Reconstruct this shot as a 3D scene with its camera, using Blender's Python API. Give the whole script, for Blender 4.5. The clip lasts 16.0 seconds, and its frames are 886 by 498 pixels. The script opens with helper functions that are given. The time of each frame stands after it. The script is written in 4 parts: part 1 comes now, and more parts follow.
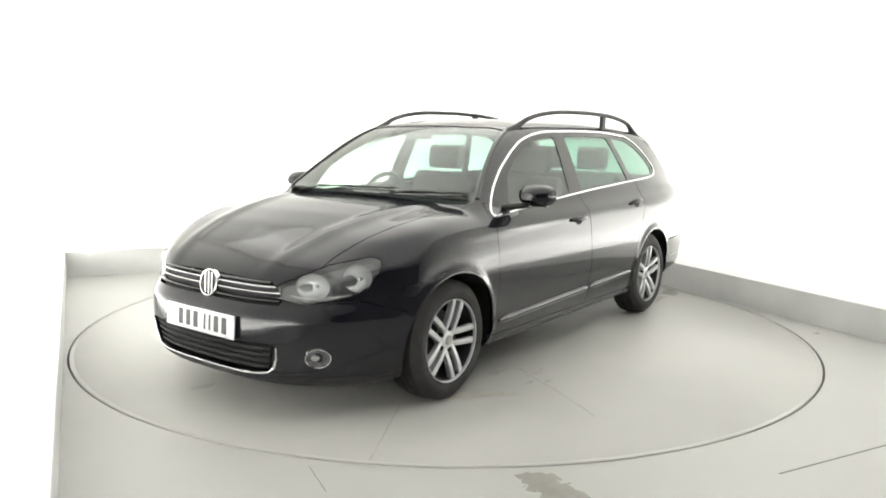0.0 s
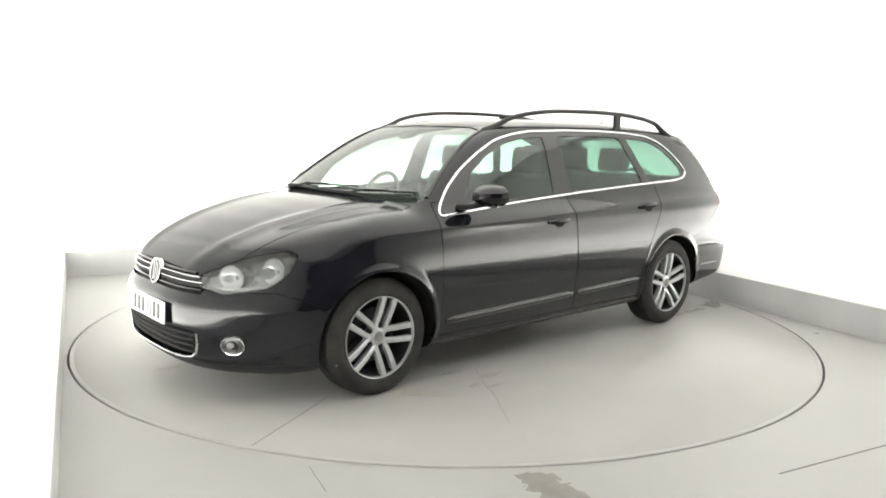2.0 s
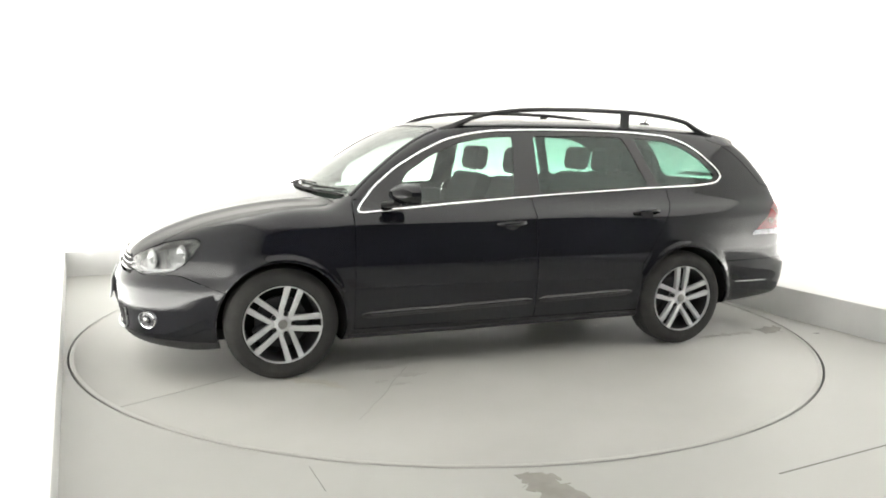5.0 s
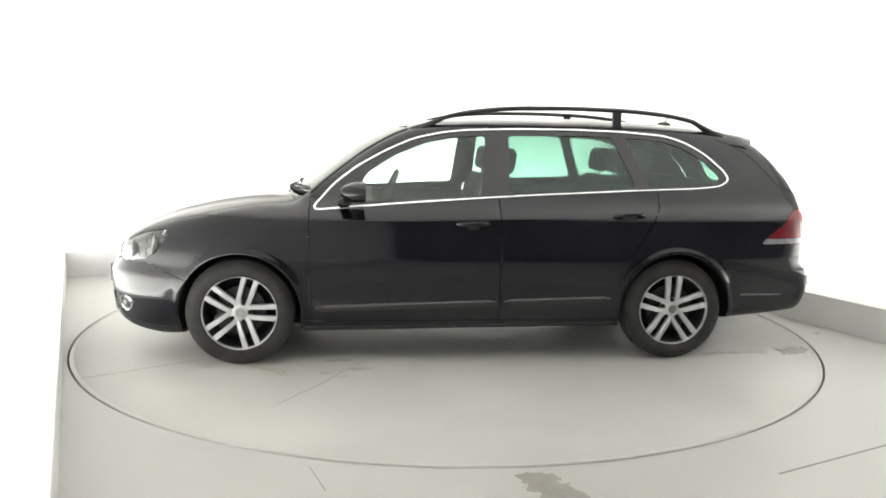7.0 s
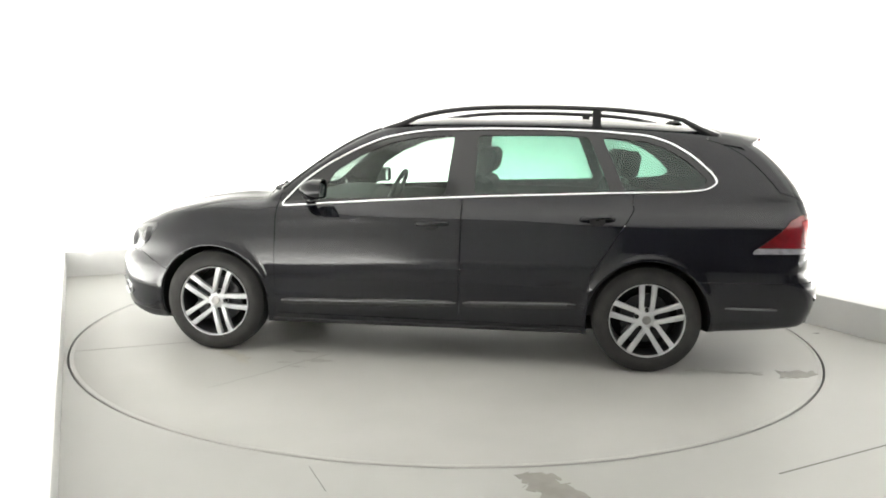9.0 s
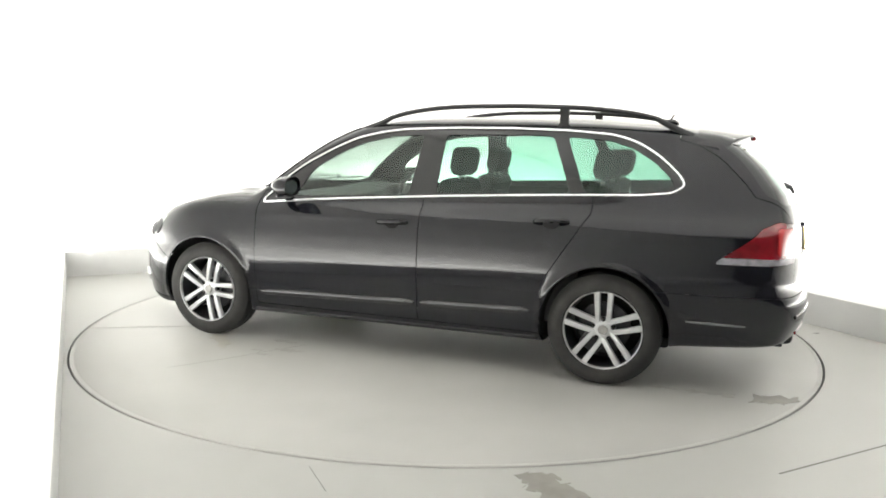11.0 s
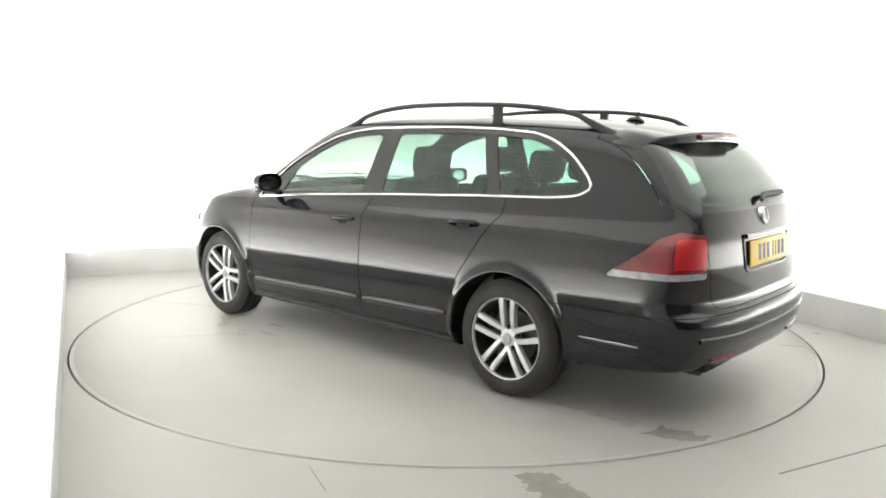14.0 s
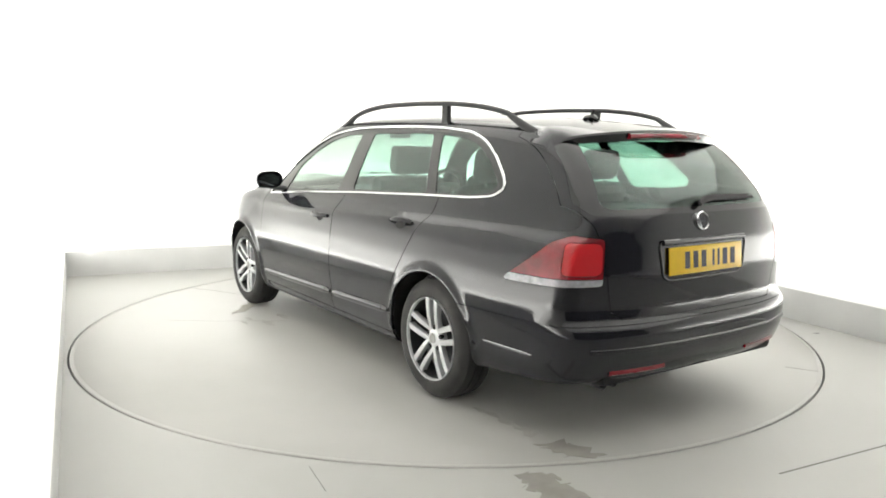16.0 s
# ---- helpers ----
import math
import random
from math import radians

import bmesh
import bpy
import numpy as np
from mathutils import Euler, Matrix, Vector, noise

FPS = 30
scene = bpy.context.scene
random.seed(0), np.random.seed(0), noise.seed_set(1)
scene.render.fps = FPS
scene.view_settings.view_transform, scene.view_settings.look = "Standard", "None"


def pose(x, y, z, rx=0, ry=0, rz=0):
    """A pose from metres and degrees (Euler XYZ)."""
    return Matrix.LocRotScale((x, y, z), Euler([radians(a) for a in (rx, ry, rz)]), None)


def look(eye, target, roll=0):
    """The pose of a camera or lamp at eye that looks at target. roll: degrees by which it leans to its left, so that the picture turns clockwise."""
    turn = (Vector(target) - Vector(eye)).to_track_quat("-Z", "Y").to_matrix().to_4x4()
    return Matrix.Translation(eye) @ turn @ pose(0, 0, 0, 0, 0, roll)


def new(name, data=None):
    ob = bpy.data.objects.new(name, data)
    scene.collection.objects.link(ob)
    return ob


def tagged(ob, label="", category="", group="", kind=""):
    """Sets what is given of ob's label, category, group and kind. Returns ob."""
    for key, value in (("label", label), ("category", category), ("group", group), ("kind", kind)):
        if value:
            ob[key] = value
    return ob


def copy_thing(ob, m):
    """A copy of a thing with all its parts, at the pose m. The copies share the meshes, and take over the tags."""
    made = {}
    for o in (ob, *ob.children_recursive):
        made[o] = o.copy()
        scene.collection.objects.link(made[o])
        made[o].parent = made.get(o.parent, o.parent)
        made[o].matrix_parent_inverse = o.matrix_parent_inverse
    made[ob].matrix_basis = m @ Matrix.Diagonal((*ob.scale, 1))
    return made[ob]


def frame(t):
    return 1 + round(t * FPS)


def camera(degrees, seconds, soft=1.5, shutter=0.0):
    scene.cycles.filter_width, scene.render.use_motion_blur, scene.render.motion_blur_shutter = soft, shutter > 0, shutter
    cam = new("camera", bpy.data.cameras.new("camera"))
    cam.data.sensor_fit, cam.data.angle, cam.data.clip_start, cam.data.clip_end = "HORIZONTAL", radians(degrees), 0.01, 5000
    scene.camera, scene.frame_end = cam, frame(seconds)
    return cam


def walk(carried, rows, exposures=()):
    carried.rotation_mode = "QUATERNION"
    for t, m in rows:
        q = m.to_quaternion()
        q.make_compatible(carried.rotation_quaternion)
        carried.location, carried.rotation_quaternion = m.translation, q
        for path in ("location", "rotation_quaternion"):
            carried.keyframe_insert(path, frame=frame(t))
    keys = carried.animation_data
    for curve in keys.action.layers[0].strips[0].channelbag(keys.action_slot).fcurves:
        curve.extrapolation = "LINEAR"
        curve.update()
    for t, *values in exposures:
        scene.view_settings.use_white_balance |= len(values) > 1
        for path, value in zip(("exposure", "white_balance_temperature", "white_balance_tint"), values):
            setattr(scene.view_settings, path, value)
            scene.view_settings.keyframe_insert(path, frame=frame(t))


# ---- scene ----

# The camera stands still beside the low kerb of the studio; the turntable and the car turn.
cam = camera(60.29, 16.0, soft=1.8)
EYE = Vector((0.0, -5.380, 1.326))
AIM = EYE + Vector((math.sin(radians(-0.32)) * math.cos(radians(8.40)), math.cos(radians(-0.32)) * math.cos(radians(8.40)), -math.sin(radians(8.40))))
walk(cam, [(0, look(EYE, AIM, 1.02)), (16, look(EYE, AIM, 1.02))], exposures=[(0, 0.0, 6500, 10), (16, 0.0, 6500, 10)])

# ---- light ----
KX, KB, KF = 2.49, 2.80, -8.2       # inner faces of the kerb, in the studio's own axes
WL, WR, WB, WF = -2.95, 5.4, 4.3, -8.2
WH, CEIL = 0.23, 4.3
RT = 2.455
TURN = -26.12          # the studio lies turned against the camera
ROOM = pose(0, 0, 0, 0, 0, -TURN)
world = bpy.data.worlds.new("studio_world")
scene.world = world
world.use_nodes = True
world.node_tree.nodes["Background"].inputs[0].default_value = (0.9, 0.95, 1.0, 1)
world.node_tree.nodes["Background"].inputs[1].default_value = 0.05


def area(name, m, sx, sy, watts, colour=(1, 0.99, 0.96)):
    lamp = bpy.data.lights.new(name, "AREA")
    lamp.shape, lamp.size, lamp.size_y, lamp.energy, lamp.color = "RECTANGLE", sx, sy, watts, colour
    ob = new(name, lamp)
    ob.matrix_world = ROOM @ m
    return ob


# a luminous ceiling over the lit part of the studio
area("ceiling_softbox", pose((WL + WR) / 2, -0.95, CEIL - 0.06), WR - WL - 0.3, 10.1, 203)
# added wash lamp without a visible source, to brighten the upper left wall
area("added_wash_left", pose(-1.9, 0.9, 3.8, 0, 34, 0), 1.0, 6.0, 12)
# light strips on the shelf behind the kerb, turned to the foot of the walls
area("foot_strip_back", pose(1.0, WB - 0.75, WH + 0.10, 86, 0, 0), 6.5, 0.10, 185)
area("foot_strip_right", pose(WR - 0.85, -1.4, WH + 0.10, 80, 0, -90), 9.0, 0.10, 320)
area("foot_strip_left", pose(WL + 0.34, 0.2, WH + 0.10, 90, 0, 90), 6.6, 0.06, 100)


# ---- materials ----
def mat(name, base, rough=0.5, metal=0.0, coat=0.0, coat_rough=0.03, spec=0.5, emit=None, strength=0.0):
    m = bpy.data.materials.new(name)
    m.use_nodes = True
    b = m.node_tree.nodes["Principled BSDF"]
    b.inputs["Base Color"].default_value = (*base, 1)
    b.inputs["Roughness"].default_value = rough
    b.inputs["Metallic"].default_value = metal
    b.inputs["Coat Weight"].default_value = coat
    b.inputs["Coat Roughness"].default_value = coat_rough
    b.inputs["Specular IOR Level"].default_value = spec
    if emit:
        b.inputs["Emission Color"].default_value = (*emit, 1)
        b.inputs["Emission Strength"].default_value = strength
    return m


def vary(m, scale=6.0, amount=0.25, fine=80.0, bump=0.1, dist=0.002, rough=0.1, second=None):
    """Uneven colour and gloss at two scales, with fine relief."""
    t = m.node_tree
    b = t.nodes["Principled BSDF"]
    base = b.inputs["Base Color"].default_value[:]
    co = t.nodes.new("ShaderNodeTexCoord")
    n1, n2 = t.nodes.new("ShaderNodeTexNoise"), t.nodes.new("ShaderNodeTexNoise")
    for n, sc in ((n1, scale), (n2, fine)):
        n.inputs["Scale"].default_value, n.inputs["Detail"].default_value = sc, 6
        t.links.new(co.outputs["Object"], n.inputs["Vector"])
    ramp = t.nodes.new("ShaderNodeValToRGB")
    dark = second or tuple(c * (1 - amount) for c in base[:3])
    ramp.color_ramp.elements[0].color, ramp.color_ramp.elements[1].color = (*dark[:3], 1), base
    ramp.color_ramp.elements[0].position, ramp.color_ramp.elements[1].position = 0.35, 0.62
    t.links.new(n1.outputs["Fac"], ramp.inputs[0])
    t.links.new(ramp.outputs[0], b.inputs["Base Color"])
    mr = t.nodes.new("ShaderNodeMapRange")
    r = b.inputs["Roughness"].default_value
    mr.inputs["To Min"].default_value, mr.inputs["To Max"].default_value = max(r - rough, 0.02), min(r + rough, 1)
    t.links.new(n1.outputs["Fac"], mr.inputs["Value"])
    t.links.new(mr.outputs[0], b.inputs["Roughness"])
    if bump:
        bp = t.nodes.new("ShaderNodeBump")
        bp.inputs["Strength"].default_value, bp.inputs["Distance"].default_value = bump, dist
        t.links.new(n2.outputs["Fac"], bp.inputs["Height"])
        t.links.new(bp.outputs[0], b.inputs["Normal"])
    return m


def glass(name, tint, rough=0.0):
    m = bpy.data.materials.new(name)
    m.use_nodes = True
    t = m.node_tree
    t.nodes.remove(t.nodes["Principled BSDF"])
    tr, gl, mx, lw, pw, mr = (t.nodes.new(k) for k in ("ShaderNodeBsdfTransparent", "ShaderNodeBsdfGlossy", "ShaderNodeMixShader", "ShaderNodeLayerWeight", "ShaderNodeMath", "ShaderNodeMapRange"))
    tr.inputs[0].default_value = (*tint, 1)
    gl.inputs["Roughness"].default_value = rough
    lw.inputs[0].default_value = 0.5
    pw.operation, pw.inputs[1].default_value = "POWER", 3.5
    mr.inputs["To Min"].default_value, mr.inputs["To Max"].default_value = 0.055, 0.95
    t.links.new(lw.outputs["Facing"], pw.inputs[0])
    t.links.new(pw.outputs[0], mr.inputs["Value"])
    t.links.new(mr.outputs[0], mx.inputs[0])
    t.links.new(tr.outputs[0], mx.inputs[1])
    t.links.new(gl.outputs[0], mx.inputs[2])
    t.links.new(mx.outputs[0], t.nodes["Material Output"].inputs[0])
    return m


M = {}
M["paint"] = vary(mat("black_car_paint", (0.0046, 0.0050, 0.0085), 0.40, 0.0, 1.0, 0.075, 0.03), 3.0, 0.2, 900, 0.0, rough=0.05)
M["paint"].node_tree.nodes["Principled BSDF"].inputs["Coat IOR"].default_value = 1.54


def wavy(m, scale=3.5, dist=0.0011):
    """Long, shallow unevenness of pressed sheet metal."""
    t = m.node_tree
    b = t.nodes["Principled BSDF"]
    co, n, bp = t.nodes.new("ShaderNodeTexCoord"), t.nodes.new("ShaderNodeTexNoise"), t.nodes.new("ShaderNodeBump")
    n.inputs["Scale"].default_value, n.inputs["Detail"].default_value = scale, 1.5
    bp.inputs["Strength"].default_value, bp.inputs["Distance"].default_value = 1.0, dist
    t.links.new(co.outputs["Object"], n.inputs["Vector"])
    t.links.new(n.outputs["Fac"], bp.inputs["Height"])
    t.links.new(bp.outputs[0], b.inputs["Normal"])
    t.links.new(bp.outputs[0], b.inputs["Coat Normal"])


wavy(M["paint"])
M["plastic"] = vary(mat("black_textured_plastic", (0.018, 0.018, 0.019), 0.55), 20, 0.2, 400, 0.15, 0.0006)
M["gloss_black"] = vary(mat("gloss_black_trim", (0.010, 0.010, 0.011), 0.15, coat=0.5), 8, 0.2, 300, 0.0)
M["rubber"] = vary(mat("tyre_rubber", (0.022, 0.0215, 0.021), 0.75), 9, 0.3, 120, 0.3, 0.002, second=(0.030, 0.029, 0.027))
M["alloy"] = vary(mat("silver_alloy", (0.60, 0.61, 0.62), 0.36, 0.45), 14, 0.12, 250, 0.0)
M["chrome"] = vary(mat("chrome", (0.86, 0.87, 0.88), 0.10, 1.0), 10, 0.06, 200, 0.0, rough=0.04)
M["steel"] = vary(mat("brushed_steel", (0.42, 0.41, 0.40), 0.4, 1.0), 25, 0.25, 300, 0.1, 0.0005)
M["dark"] = vary(mat("dark_underbody", (0.012, 0.012, 0.012), 0.85), 10, 0.3, 80, 0.2, 0.003)
M["glass"] = glass("green_tinted_glass", (0.79, 0.855, 0.82))
M["privacy"] = glass("darker_green_glass", (0.62, 0.765, 0.71))
M["lens"] = glass("clear_lens", (0.96, 0.97, 0.97))
M["red"] = vary(mat("red_lamp_lens", (0.26, 0.006, 0.014), 0.12, coat=1.0), 9, 0.5, 200, 0.0)
M["bright_red"] = mat("bright_red_lamp_lens", (0.50, 0.018, 0.022), 0.1, coat=1.0)
M["bezel"] = vary(mat("grey_headlight_housing", (0.15, 0.15, 0.155), 0.28, 0.5), 12, 0.2, 200, 0.0)
M["mirror"] = vary(mat("blue_grey_mirror_glass", (0.42, 0.45, 0.47), 0.03, 1.0), 10, 0.04, 200, 0.0, rough=0.01)
M["satin"] = vary(mat("satin_silver_trim", (0.66, 0.67, 0.68), 0.25, 0.9), 10, 0.08, 200, 0.0)
M["satin_black"] = vary(mat("satin_black_trim", (0.03, 0.03, 0.032), 0.3), 10, 0.1, 200, 0.0)
M["dark_metal"] = vary(mat("dark_grey_metal", (0.045, 0.045, 0.048), 0.4, 0.5), 10, 0.1, 200, 0.0)
M["reflector"] = vary(mat("bright_reflector", (0.58, 0.58, 0.59), 0.22, 0.6), 30, 0.10, 70, 0.7, 0.004)
M["dark_chrome"] = vary(mat("dark_bright_trim", (0.24, 0.245, 0.25), 0.2, 1.0), 10, 0.08, 200, 0.0)
# metallic tone that stands for the glint on the rubbing strips
M["strip"] = vary(mat("dark_strip_glint", (0.10, 0.10, 0.105), 0.16, 0.9), 10, 0.1, 200, 0.0, rough=0.03)
M["white_lens"] = vary(mat("white_lamp_lens", (0.36, 0.35, 0.38), 0.15, coat=1.0), 30, 0.35, 300, 0.0)
M["fabric"] = vary(mat("charcoal_seat_fabric", (0.035, 0.036, 0.038), 0.9), 12, 0.3, 90, 0.08, 0.001)
M["dash"] = vary(mat("grey_dashboard_plastic", (0.05, 0.05, 0.052), 0.6), 15, 0.2, 400, 0.2, 0.0008)
M["headliner"] = vary(mat("pale_grey_headliner", (0.45, 0.45, 0.43), 0.9), 12, 0.1, 500, 0.2, 0.001)
M["plate_white"] = vary(mat("white_number_plate", (0.62, 0.62, 0.63), 0.35), 20, 0.06, 300, 0.0)
M["plate_yellow"] = vary(mat("yellow_number_plate", (0.80, 0.52, 0.02), 0.35), 20, 0.06, 300, 0.0)
M["ink"] = mat("black_plate_ink", (0.02, 0.02, 0.02), 0.5)
M["wall"] = vary(mat("white_studio_paint", (0.86, 0.86, 0.84), 0.6), 0.6, 0.04, 60, 0.05, 0.002)
M["floor"] = vary(mat("pale_grey_floor_paint", (0.425, 0.425, 0.405), 0.46), 0.9, 0.10, 45, 0.08, 0.001, second=(0.395, 0.395, 0.375))
M["table"] = vary(mat("pale_turntable_paint", (0.43, 0.427, 0.405), 0.44), 1.1, 0.10, 45, 0.08, 0.001, second=(0.39, 0.387, 0.365))
M["kerb"] = vary(mat("pale_kerb_paint", (0.70, 0.70, 0.69), 0.55), 2.0, 0.10, 60, 0.1, 0.002)
M["gap"] = mat("dark_gap", (0.02, 0.02, 0.02), 0.9)
M["stain"] = vary(mat("grey_floor_stain", (0.285, 0.275, 0.245), 0.5), 7, 0.25, 60, 0.1, 0.001)
M["stain_pale"] = vary(mat("faint_floor_wear", (0.385, 0.376, 0.35), 0.5), 9, 0.15, 60, 0.1, 0.001)
M["wear_warm"] = vary(mat("yellowish_floor_wear", (0.405, 0.392, 0.345), 0.45), 9, 0.10, 60, 0.1, 0.001)
M["faint_joint"] = mat("pale_grey_joint", (0.30, 0.295, 0.27), 0.8)
M["joint"] = mat("grey_joint", (0.16, 0.155, 0.14), 0.8)
M["backwall"] = vary(mat("grey_unseen_backing", (0.13, 0.13, 0.135), 0.9), 1.5, 0.2, 40, 0.2, 0.003)


# ---- mesh helpers ----
def part(name, bm, material, parent=None, label="", smooth=True):
    me = bpy.data.meshes.new(name)
    bm.to_mesh(me)
    bm.free()
    me.materials.append(M[material])
    if smooth:
        me.shade_smooth()
        me.set_sharp_from_angle(angle=radians(38))
    ob = new(name, me)
    ob.parent = parent
    return tagged(ob, label)


def thing(name, label, category, group="", kind="", m=None):
    ob = new(name)
    ob.empty_display_size = 0.1
    if m is not None:
        ob.matrix_world = m
    return tagged(ob, label, category, group, kind)


def box(bm, lo, hi, bevel=0.0, m=None, seg=2):
    c = [(a + b) / 2 for a, b in zip(lo, hi)]
    s = [b - a for a, b in zip(lo, hi)]
    made = bmesh.ops.create_cube(bm, size=1, matrix=Matrix.Translation(c) @ Matrix.Diagonal((*s, 1)))
    if bevel:
        edges = list({e for v in made["verts"] for e in v.link_edges})
        made["verts"] = bmesh.ops.bevel(bm, geom=edges, offset=bevel, segments=seg, profile=0.5, affect="EDGES")["verts"]
    if m is not None:
        bmesh.ops.transform(bm, matrix=m, verts=list({v for v in made["verts"] if v.is_valid}))
    return bm


def lathe(bm, prof, n=48, m=None, close=False):
    """Turns (radius, height) pairs about the local y axis (height along +y)."""
    rings = []
    for r, h in prof:
        rings.append([bm.verts.new((r * math.cos(2 * math.pi * k / n), h, r * math.sin(2 * math.pi * k / n))) for k in range(n)])
    pairs = list(zip(rings, rings[1:])) + ([(rings[-1], rings[0])] if close else [])
    for a, b in pairs:
        for k in range(n):
            bm.faces.new((a[k], b[k], b[(k + 1) % n], a[(k + 1) % n]))
    if m is not None:
        bmesh.ops.transform(bm, matrix=m, verts=[v for r in rings for v in r])
    return bm


def tube(bm, pts, radius, n=8, flat=1.0, up=Vector((0, 0, 1)), closed=False):
    """A bar along pts; flat squeezes it along up."""
    pts = [Vector(p) for p in pts]
    rings = []
    for i, p in enumerate(pts):
        if closed:
            d = pts[(i + 1) % len(pts)] - pts[i - 1]
        else:
            d = pts[min(i + 1, len(pts) - 1)] - pts[max(i - 1, 0)]
        d.normalize()
        upv = up[i] if isinstance(up, list) else up
        side = d.cross(upv).normalized()
        u = side.cross(d).normalized()
        r = radius[i] if isinstance(radius, (list, tuple)) else radius
        rings.append([bm.verts.new(p + side * (r * math.cos(2 * math.pi * k / n)) + u * (r * flat * math.sin(2 * math.pi * k / n))) for k in range(n)])
    for a, b in zip(rings, rings[1:] + ([rings[0]] if closed else [])):
        for k in range(n):
            bm.faces.new((a[k], a[(k + 1) % n], b[(k + 1) % n], b[k]))
    if not closed:
        bm.faces.new(rings[0][::-1])
        bm.faces.new(rings[-1])
    bmesh.ops.recalc_face_normals(bm, faces=bm.faces[:])
    return bm


def sheet(name, pts, thick, material, kind="structure", parent=None):
    """A slab whose top is the polygon pts."""
    bm = bmesh.new()
    top = [bm.verts.new(p) for p in pts]
    f = bm.faces.new(top)
    r = bmesh.ops.extrude_face_region(bm, geom=[f])
    bmesh.ops.translate(bm, vec=(0, 0, -thick), verts=[v for v in r["geom"] if isinstance(v, bmesh.types.BMVert)])
    bmesh.ops.recalc_face_normals(bm, faces=bm.faces[:])
    ob = part(name, bm, material, parent, smooth=False)
    return tagged(ob, kind=kind)


# ---- the studio ----


def ring_floor():
    """The floor with a round hole for the turntable."""
    bm = bmesh.new()
    n = 128
    inner, outer = [], []
    for k in range(n):
        a = 2 * math.pi * (k + 0.5) / n
        c, s = math.cos(a), math.sin(a)
        x0, x1, y0, y1 = -KX - 0.1, KX + 0.1, KF - 0.1, KB + 0.1
        t = min((x1 if c > 0 else x0) / c if c else 1e9, (y1 if s > 0 else y0) / s if s else 1e9)
        inner.append(bm.verts.new(((RT + 0.006) * c, (RT + 0.006) * s, 0)))
        outer.append(bm.verts.new((t * c, t * s, 0)))
    for k in range(n):
        bm.faces.new((inner[k], outer[k], outer[(k + 1) % n], inner[(k + 1) % n]))
    r = bmesh.ops.extrude_face_region(bm, geom=bm.faces[:])
    bmesh.ops.translate(bm, vec=(0, 0, -0.12), verts=[v for v in r["geom"] if isinstance(v, bmesh.types.BMVert)])
    bmesh.ops.recalc_face_normals(bm, faces=bm.faces[:])
    ob = part("floor", bm, "floor", smooth=False)
    ob.matrix_world = ROOM
    return tagged(ob, "pale grey painted studio floor round a turntable", "floor", kind="structure")


ring_floor()
base = sheet("ground", [(-9, -12, -0.13), (9, -12, -0.13), (9, 9, -0.13), (-9, 9, -0.13)], 0.1, "gap")
tagged(base, "dark slab beneath the studio floor", "floor")


def kerb():
    """Low step along three sides; its top runs out to the walls as a white shelf."""
    for name, lo, hi in (("kerb_left", (WL - 0.1, KF, -0.1), (-KX + 0.010, KB, WH)), ("kerb_right", (KX, KF, -0.1), (WR + 0.1, KB, WH)),
                         ("kerb_back", (WL - 0.1, KB, -0.1), (WR + 0.1, WB + 0.1, WH))):
        bm = box(bmesh.new(), lo, hi, 0.006)
        ob = part(name, bm, "kerb")
        ob.matrix_world = ROOM
        tagged(ob, "low pale painted kerb along the studio floor", "kerb", kind="structure")


kerb()
for y0, y1 in ((1.53, 0.17), (-0.38, -0.64)):
    ob = part("kerb_joint", box(bmesh.new(), (-2.6465, y1, WH - 0.004), (-2.6435, y0, WH + 0.0012)), "faint_joint", smooth=False)
    ob.matrix_world = ROOM
    tagged(ob, "thin grey joint along the top of the kerb", "joint", kind="structure")


def cyclorama():
    """White walls with a coved foot and rounded corners, in one bent sheet with thickness."""
    outline = []
    r = 0.55
    corners = [((WL, WF), None), ((WL, WB), (WL + r, WB - r, 180, 90)), ((WR, WB), (WR - r, WB - r, 90, 0)), ((WR, WF), None)]
    for (x, y), arc in corners:
        if arc is None:
            outline.append((x, y, 1 if x < 0 else -1, 0))
        else:
            for k in range(13):
                a = radians(arc[2] + (arc[3] - arc[2]) * k / 12)
                outline.append((arc[0] + r * math.cos(a), arc[1] + r * math.sin(a), -math.cos(a), -math.sin(a)))
    prof = [(0.30 * (1 - math.sin(radians(9 * k))), WH - 0.004 + 0.30 * (1 - math.cos(radians(9 * k)))) for k in range(11)] + [(0, 2.0), (0, CEIL)]
    bm = bmesh.new()
    grid = [[bm.verts.new((x + nx * d, y + ny * d, z)) for d, z in prof] for x, y, nx, ny in outline]
    for a, b in zip(grid, grid[1:]):
        for k in range(len(prof) - 1):
            bm.faces.new((a[k], b[k], b[k + 1], a[k + 1]))
    outer = [[bm.verts.new((x - nx * 0.14, y - ny * 0.14, z)) for z in (WH - 0.2, CEIL)] for x, y, nx, ny in outline]
    for i, (a, b) in enumerate(zip(outer, outer[1:])):
        bm.faces.new((a[1], b[1], b[0], a[0]))
        bm.faces.new((grid[i][-1], grid[i + 1][-1], b[1], a[1]))
        bm.faces.new((grid[i + 1][0], grid[i][0], a[0], b[0]))
    ob = part("wall_cyclorama", bm, "wall")
    ob.matrix_world = ROOM
    tagged(ob, "white studio wall with rounded corners and coved foot", "wall", kind="structure")


